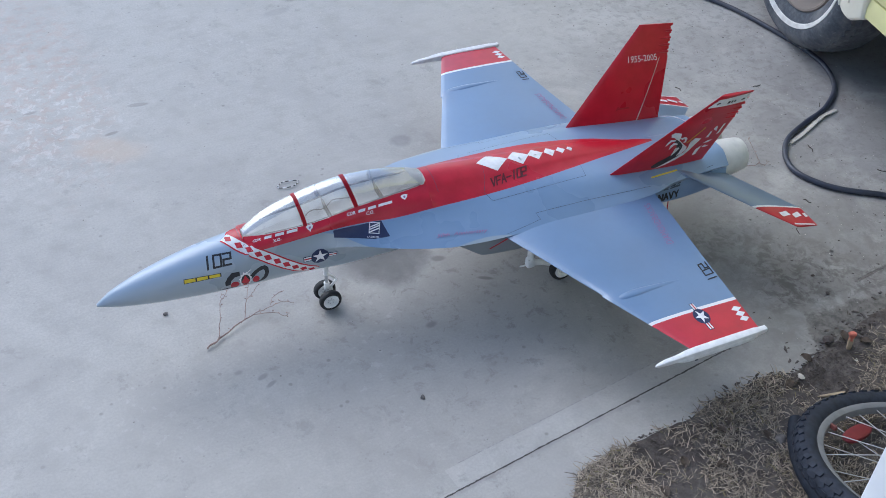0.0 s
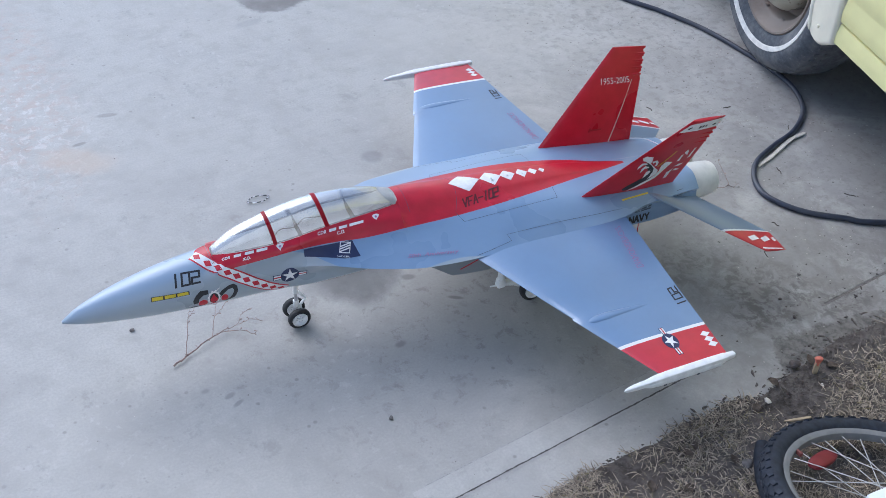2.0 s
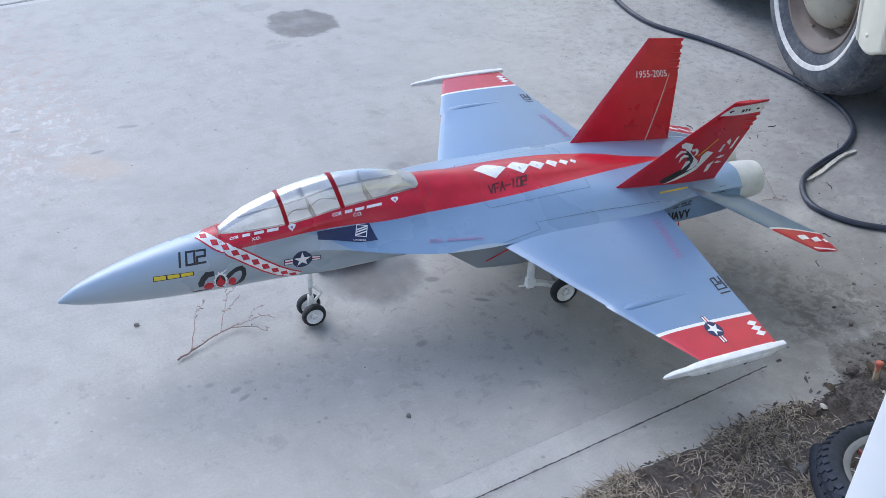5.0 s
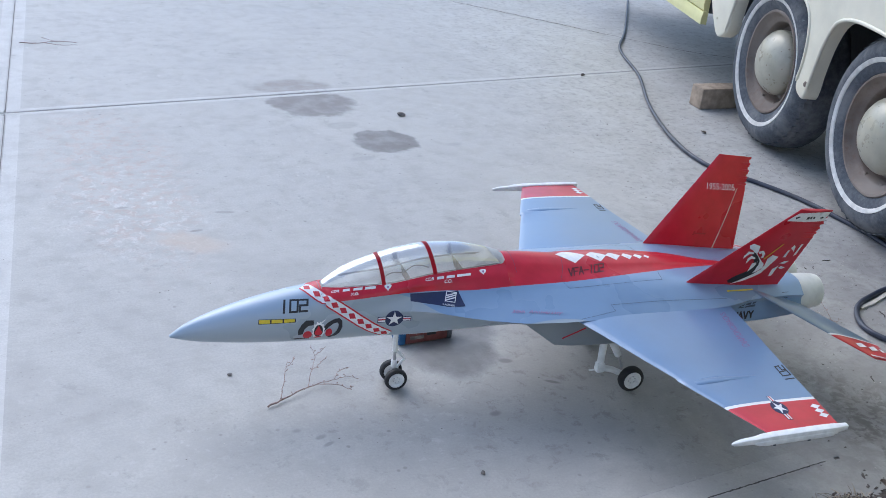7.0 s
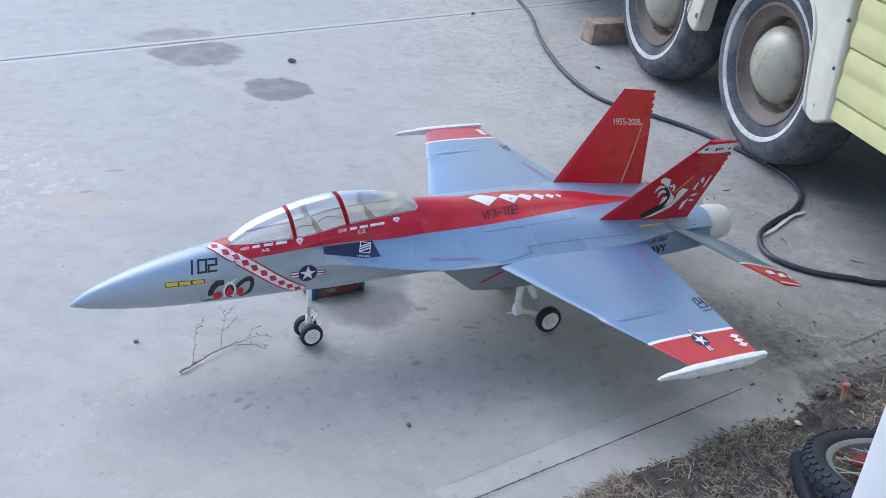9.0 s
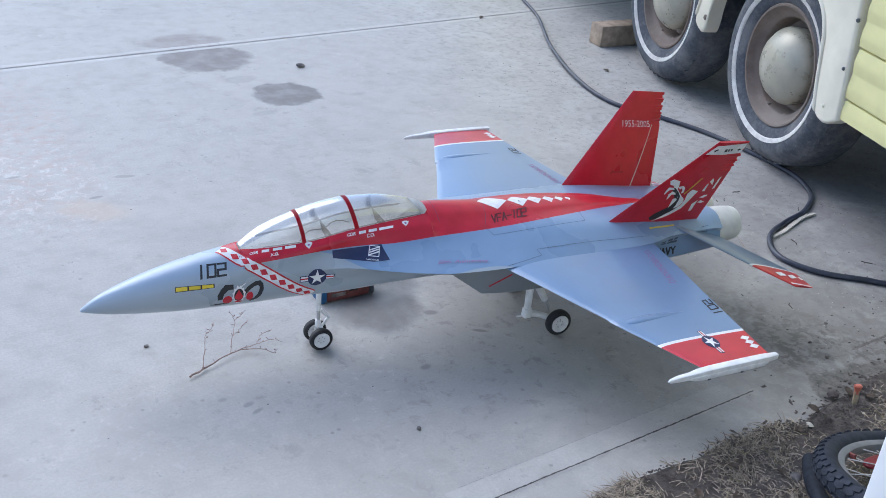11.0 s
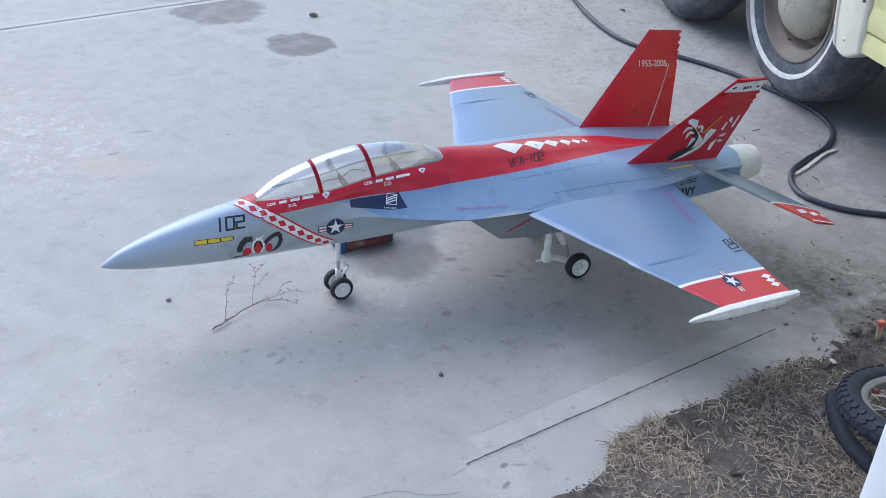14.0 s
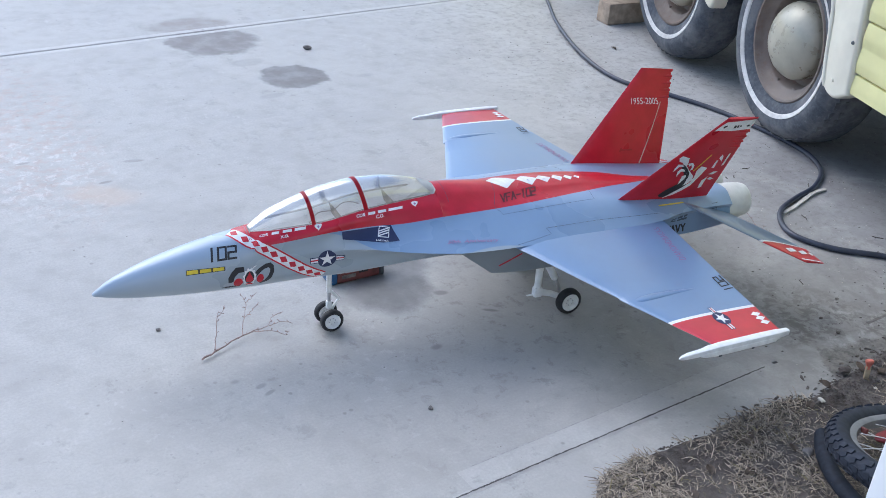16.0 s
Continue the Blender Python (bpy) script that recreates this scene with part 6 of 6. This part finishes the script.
CASE = thing("tool_case", pose(.690, .222, 0, rz=6), "small orange-brown plastic case with blue ends on the concrete", "case")
part("case_body", finish(box(0, 0, .024, .125, .050, .046, .006)), M_BRICKRED, CASE, "orange-brown plastic")
part("case_window", finish(box(.012, -.0255, .030, .026, .003, .014, .001)), M_DECAL_BLACK, CASE, "black window")
part("case_window", finish(box(-.030, -.0255, .020, .040, .003, .010, .001)), M_STONE, CASE, "worn grey label")
part("case_end", finish(box(-.072, 0, .025, .022, .054, .050, .008)), M_BLUE, CASE, "blue end cap")
part("case_end", finish(box(.069, 0, .025, .014, .054, .050, .006)), M_DARK, CASE, "dark end cap")
part("carry_loop", finish(tube(spline([(.074, -.02, .03), (.094, -.018, .034), (.100, 0, .036), (.092, .016, .034), (.074, .02, .03)], 6), .003, 8)), M_DECAL_BLACK, CASE, "black carrying loop")

M_TWIG_DARK = worn("dark_twig_bark", (0.10, 0.08, 0.07), 0.85, amount=0.35, scale=90)


def twig(stems):
    bm = bmesh.new()
    rnd = random.Random(9)
    for pts, r0, r1 in stems:
        path = spline(pts, 5)
        n = len(path)
        path = [p + Vector((rnd.uniform(-.002, .002), rnd.uniform(-.002, .002), 0)) for p in path]
        tube(path, [max(.0006, .43 * (r0 + (r1 - r0) * i / (n - 1))) * rnd.uniform(.85, 1.2) for i in range(n)], 6, bm)
        # buds and side spurs
        for i in range(2, n - 1, 3):
            q = path[i] + Vector((rnd.uniform(-.006, .006), rnd.uniform(-.006, .006), rnd.uniform(.001, .005)))
            tube([path[i], q], [.0007, .0006], 5, bm)
            bmesh.ops.create_icosphere(bm, subdivisions=1, radius=rnd.uniform(.0012, .0021), matrix=Matrix.Translation(q))
    return finish(bm, 50)


thing("twig", (0, 0, 0), "dry forked twig lying under the jet's nose", "twig", bm=twig([
    ([(.222, -.024, .006), (.262, -.002, .007), (.310, .022, .010), (.352, .040, .010), (.400, .050, .012)], .0058, .0016),
    ([(.352, .040, .010), (.40, .030, .012), (.425, .008, .010), (.440, .012, .012)], .0022, .0010),
    ([(.258, -.004, .008), (.272, .045, .024), (.290, .095, .032), (.300, .125, .030)], .0026, .0009),
    ([(.290, .095, .032), (.312, .118, .036), (.318, .135, .034)], .0014, .0008),
    ([(.330, .030, .012), (.352, .085, .024), (.372, .140, .030), (.372, .190, .028)], .0024, .0009),
    ([(.352, .085, .024), (.375, .100, .030), (.40, .128, .030)], .0014, .0008),
    ([(.372, .140, .030), (.392, .150, .034), (.41, .175, .03)], .0012, .0008),
    ([(.400, .050, .012), (.42, .078, .018), (.45, .085, .020)], .0014, .0008),
    ([(.400, .050, .012), (.432, .052, .016), (.46, .04, .014)], .0013, .0008)]), material=M_TWIG)
thing("stick", (0, 0, 0), "thin dry forked stick on the far concrete", "stick", bm=twig([
    ([(-.305, 2.985, .006), (-.23, 2.975, .006), (-.15, 3.0, .008), (-.06, 2.985, .008)], .005, .002),
    ([(-.20, 2.98, .006), (-.13, 2.94, .008), (-.06, 2.945, .008)], .003, .001),
    ([(-.15, 3.0, .008), (-.20, 3.04, .01), (-.21, 3.06, .01)], .002, .001)]), material=M_TWIG)
thing("dry_stem", (0, 0, 0), "curled dry stem on the concrete", "stem", bm=twig([
    ([(1.905, .105, .004), (1.945, .10, .006), (1.965, .14, .010), (1.985, .20, .012), (2.0, .22, .008)], .0022, .001),
    ([(1.945, .10, .006), (1.96, .09, .006), (1.985, .10, .004)], .0016, .0008)]), material=M_TWIG)


def pebble(r, seed):
    bm = bmesh.new()
    bmesh.ops.create_icosphere(bm, subdivisions=2, radius=r)
    o = Vector((seed * 7.3, seed * 3.1, 0))
    for v in bm.verts:
        k = 1 + .45 * noise.noise(v.co / r * .9 + o)
        v.co = Vector((v.co.x * k * 1.3, v.co.y * k, v.co.z * k * .62))
    low = min(v.co.z for v in bm.verts)
    for v in bm.verts:
        v.co.z -= low + r * .08
    return finish(bm, 35)


for k, (x, y, r, mat, lab) in enumerate(((1.182, 1.958, .014, M_STONE, "dark clod of dried mud on the concrete"), (.159, .132, .0050, M_STONE, "small dark stone on the concrete"),
                                         (.636, -.359, .005, M_STONE, "small dark stone on the concrete"), (1.497, -.652, .0075, M_LATH, "pale chalky stone in the grass"),
                                         (1.640, -.580, .012, M_TWIG_DARK, "dark clod of earth at the grass edge"), (1.325, -.790, .012, M_STONE, "flat grey stone in the grass"),
                                         (1.66, -.66, .004, M_LATH, "small white stone in the grass"), (1.76, -.437, .0048, M_TWIG_DARK, "dark clod of earth on the concrete"), (1.885, -.305, .0042, M_STONE, "small dark stone on the concrete"), (1.77, -.365, .0040, M_TWIG_DARK, "dark crumb of earth on the concrete"))):
    zz = 0 if y > right_joint(x) - .08 else .006
    thing("stone", pose(x, y, zz, rz=37 * k), lab, "stone", "loose stones", bm=pebble(r, k), material=mat)


def scatter(n, seed, place, size, flat=.5):
    """Many small irregular bits in one mesh."""
    rnd = random.Random(seed)
    verts, faces = [], []
    while len(faces) < n * 6:
        got = place(rnd)
        if not got:
            continue
        x, y, z, k = got
        r = size * k * rnd.uniform(.4, 1.3)
        a = rnd.uniform(0, 6.28)
        b = len(verts)
        pts = []
        for i in range(3):
            t = a + i * 2.094 + rnd.uniform(-.4, .4)
            pts.append((x + r * math.cos(t), y + r * math.sin(t) * rnd.uniform(.5, 1), z))
        verts += pts + [(x + rnd.uniform(-.2, .2) * r, y + rnd.uniform(-.2, .2) * r, z + r * flat), (x, y, z - r * .2)]
        faces += [(b, b + 1, b + 3), (b + 1, b + 2, b + 3), (b + 2, b, b + 3), (b + 1, b, b + 4), (b + 2, b + 1, b + 4), (b, b + 2, b + 4)]
    me = bpy.data.meshes.new("bits")
    me.from_pydata(verts, [], faces)
    return me


def grit_place(rnd):
    x, y = rnd.uniform(-.5, 3.4), rnd.uniform(-.7, 4.0)
    if y < right_joint(x) - .07 or x < left_joint(y):
        return None
    w = .05 + .95 * min(max((x - 1.2) / 1.3, 0), 1) * min(max((1.9 - y) / 1.2, 0.15), 1)
    if rnd.random() > w:
        return None
    return x, y, .0004, 1.0


gm1 = scatter(1300, 5, grit_place, .0023)
gm1.materials.append(M_STONE)
gm3 = scatter(1000, 15, grit_place, .0021)
gm3.materials.append(M_LATH)
tagged(new("pale_grit", gm3), "pale specks of gravel strewn over the concrete", "grit", kind="stuff")
rt = random.Random(31)
for k in range(9):
    x, y, a, l = rt.uniform(1.85, 2.42), rt.uniform(-.30, .62), rt.uniform(0, 3.14), rt.uniform(.006, .015)
    p = [(x + l * u * math.cos(a) + rt.uniform(-.003, .003), y + l * u * math.sin(a) + rt.uniform(-.003, .003), .0012) for u in (-1, -.3, .4, 1)]
    thing("twig_scrap", (0, 0, 0), "short dark scrap of twig on the concrete", "twig", "twig scraps", bm=finish(tube(spline(p, 3), .0013, 6), 50), material=M_TWIG_DARK)
def yard_place(rnd):
    x, y = rnd.uniform(1.75, 2.95), rnd.uniform(-.35, 1.9)
    if noise.noise(Vector((x * 3.5, y * 3.5, 9))) < rnd.uniform(-.5, .6):
        return None
    return x, y, .0003, 1.0


for nm, n, seed, mat, size, lab in (("coarse_grit", 420, 25, M_STONE, .0036, "coarse dark grit swept up beside the trailer"), ("pale_gravel", 320, 26, M_LATH, .0030, "pale chips of gravel beside the trailer")):
    bits = scatter(n, seed, yard_place, size)
    bits.materials.append(mat)
    tagged(new(nm, bits), lab, "grit", kind="stuff")
tagged(new("grit", gm1), "fine dark grit strewn over the concrete", "grit", kind="stuff")


rim_off = curve1([(.60, -.150), (.745, -.162), (.80, -.150), (.84, -.108), (.86, -.092), (.967, -.088), (1.06, -.092), (1.14, -.106), (1.25, -.108), (1.38, -.108), (1.5, -.134), (1.6, -.128), (1.66, -.116), (1.74, -.110), (1.85, -.106), (2.0, -.120), (3.4, -.105)])


def bed_rim(x):
    return right_joint(x) + rim_off(x) - .006 + .012 * noise.noise(Vector((x * 13, 1.3, 0))) + .008 * noise.noise(Vector((x * 37, 4.3, 0)))


def soil_place(rnd):
    x = rnd.uniform(.7, 2.9)
    y = right_joint(x) - .11 + rnd.gauss(-.03, .045 + .09 * min(max((x - 1.25) * 2, 0), 1))
    if noise.noise(Vector((x * 5, y * 5, 3))) + .7 * (x - 1.45) < rnd.uniform(-.4, .5):
        return None
    if y > bed_rim(x) + .01 and (x < 1.5 or rnd.random() < .88):
        return None
    return x, y, .0 if y > bed_rim(x) else .010, 1.0


gm2 = scatter(5200, 6, soil_place, .0042)
gm2.materials.append(M_EARTH)


def chip(seed):
    """A flat splintered flake of bark."""
    rnd = random.Random(seed)
    l, w, h = rnd.uniform(.010, .026), rnd.uniform(.004, .009), rnd.uniform(.002, .005)
    rings = []
    for u in (-1, -.5, .2, .8, 1):
        k = (1 - .55 * abs(u)) * rnd.uniform(.75, 1.15)
        o = rnd.uniform(-.2, .2) * w
        rings.append([(u * l * .5, o - w * k * .5, 0), (u * l * .5, o + w * k * .5, rnd.uniform(0, .001)), (u * l * .5, o + w * k * .35, h * k), (u * l * .5, o - w * k * .3, h * k * rnd.uniform(.7, 1.1))])
    return finish(loft(rings), 30)


M_BARK = worn("dark_bark", (0.145, 0.122, 0.108), 0.9, amount=0.45, scale=120)
CHIPS = []
for k in range(14):
    me = bpy.data.meshes.new("bark_chip")
    cb = chip(k)
    cb.to_mesh(me)
    cb.free()
    me.materials.append(M_BARK)
    CHIPS.append(me)
rc = random.Random(77)
made = 0
while made < 130:
    x = rc.uniform(1.15, 2.5)
    off = rc.gauss(-.13, .075)
    if x < 1.45 and off > -.08 or off > .08 or off > -.06 and rc.random() < .85:
        continue
    y = right_joint(x) + off
    if y < bed_rim(x) - .22:
        continue
    ob = new("bark_chip", CHIPS[made % 14])
    ob.matrix_world = pose(x, y, .0005 if y > bed_rim(x) else .013, rc.uniform(-14, 14) if y < bed_rim(x) else 0, rc.uniform(-10, 10) if y < bed_rim(x) else 0, rc.uniform(0, 360))
    tagged(ob, "dark weathered bark chip on the bare soil", "bark chip", "bark chips")
    made += 1
tagged(new("soil_crumbs", gm2), "dark crumbs of soil along the grass edge", "soil", kind="stuff")


def grass(n, seed, place, hmin=.02, hmax=.065):
    rnd = random.Random(seed)
    verts, faces = [], []
    made = 0
    while made < n:
        got = place(rnd)
        if not got:
            continue
        x, y, z, lie = got
        made += 1
        h = rnd.uniform(hmin, hmax)
        a, bend = rnd.uniform(0, 6.283), rnd.uniform(.5, 1.3) * lie
        w = rnd.uniform(.0007, .0015)
        dx, dy = math.cos(a), math.sin(a)
        b = len(verts)
        px_, pz = 0.0, 0.0
        ang = rnd.uniform(.7, 1.35) if rnd.random() > lie * .8 else rnd.uniform(.02, .35)
        curl = rnd.uniform(-.5, .5)
        for i in range(4):
            k = i / 3
            ww = w * (1 - k * .75)
            sx = px_ * dx + curl * k * k * h * -dy * .5
            sy = px_ * dy + curl * k * k * h * dx * .5
            verts.append((x + sx - dy * ww, y + sy + dx * ww, z + pz))
            verts.append((x + sx + dy * ww, y + sy - dx * ww, z + pz + .0006))
            px_ += h / 3 * math.cos(ang)
            pz = max(pz + h / 3 * math.sin(ang), .001)
            ang -= bend * .5
        for i in range(3):
            o = b + i * 2
            faces.append((o, o + 1, o + 3, o + 2))
    me = bpy.data.meshes.new("blades")
    me.from_pydata(verts, [], faces)
    me.materials.append(M_STRAW)
    return me


def soil_bank():
    """The earth of the grass bed, lapping a little over the driveway's edge."""
    bm = bmesh.new()
    nx, ny = 150, 46
    rows = []
    for i in range(nx + 1):
        x = .62 + 2.8 * i / nx
        r = bed_rim(x)
        row = []
        for j in range(ny + 1):
            v = j / ny
            y = r - 1.7 * v ** 1.8
            q = Vector((x * 11, y * 11, 0))
            z = .0012 + .010 * min(1, v * 5) * (.9 + noise.noise(q)) + .004 * noise.noise(q * 3.1) * min(1, v * 5)
            row.append(bm.verts.new((x, y, z - .0035 * (j == 0))))
        rows.append(row)
    for a, b in zip(rows, rows[1:]):
        for j in range(ny):
            bm.faces.new((a[j], a[j + 1], b[j + 1], b[j]))
    return finish(bm, 80)


thing("soil_bed", (0, 0, 0), "dark crumbly earth of the grass bed beside the driveway", "earth", kind="structure", bm=soil_bank(), material=M_EARTH)


def right_bed(rnd):
    x, y = rnd.uniform(.63, 2.9), rnd.uniform(-1.9, -.3)
    rim = bed_rim(x) - .006 + .010 * rnd.random()
    if y > rim:
        return None
    thick = noise.noise(Vector((x * 4.2, y * 4.2, 7))) + .35 * noise.noise(Vector((x * 14, y * 14, 2)))
    edge = min(max((y - rim + .17) / .17, 0), 1)
    thick -= edge * .48 * min(max((x - .85) / .35, 0), 1) + .45 * edge * min(max((x - 1.3) / .25, 0), 1)
    if x < .835 and y > rim - .085:
        thick -= .75
    if thick < rnd.uniform(-.86, .02):
        return None
    return x, y, .004 + .010 * rnd.random(), 1.12


tagged(new("dead_grass", grass(165000, 11, right_bed, .010, .035)), "dry straw-coloured dead grass matted on dark earth", "grass", kind="stuff")


def left_bed(rnd):
    x, y = rnd.uniform(-1.6, -.56), rnd.uniform(-.5, 6)
    if x > left_joint(y) - .15 or noise.noise(Vector((x * 3, y * 3, 4))) < rnd.uniform(-.2, .5):
        return None
    return x, y, -.02, .95


tagged(new("leaf_litter", grass(2600, 12, left_bed, .015, .05)), "dry straw and leaf litter on bare earth", "litter", kind="stuff")


def leaf(seed):
    bm = bmesh.new()
    rnd = random.Random(seed)
    n = 6
    for i in range(n):
        u0, u1 = i / n, (i + 1) / n
        for sgn in (-1, 1):
            pts = []
            for u in (u0, u1):
                w = .010 * math.sin(math.pi * (u * .93 + .035)) ** .8
                pts.append([Vector((.03 * (u - .5), 0, .003 * math.sin(u * 3))), Vector((.03 * (u - .5), sgn * w, .003 * math.sin(u * 3) + .003 + .002 * rnd.random()))])
            bm.faces.new([bm.verts.new(p) for p in (pts[0][0], pts[1][0], pts[1][1], pts[0][1])])
    bmesh.ops.remove_doubles(bm, verts=bm.verts[:], dist=1e-5)
    bmesh.ops.solidify(bm, geom=bm.faces[:], thickness=.0006)
    return finish(bm, 60)


M_LEAF = worn("dead_leaf", (0.095, 0.07, 0.052), 0.8, amount=0.4, scale=90)
rl = random.Random(21)
for k in range(29):
    if k < 26:
        x = rl.uniform(1.0, 2.3)
        y = right_joint(x) - .10 - abs(rl.gauss(0, .16))
        z = .012
    else:
        x, y, z = rl.uniform(1.9, 2.9), rl.uniform(.0, 2.6), .001
    thing("dead_leaf", pose(x, y, z, rl.uniform(-12, 12), rl.uniform(-12, 12), rl.uniform(0, 360)), "small curled brown dead leaf", "leaf", "dead leaves", bm=leaf(k), material=M_LEAF)
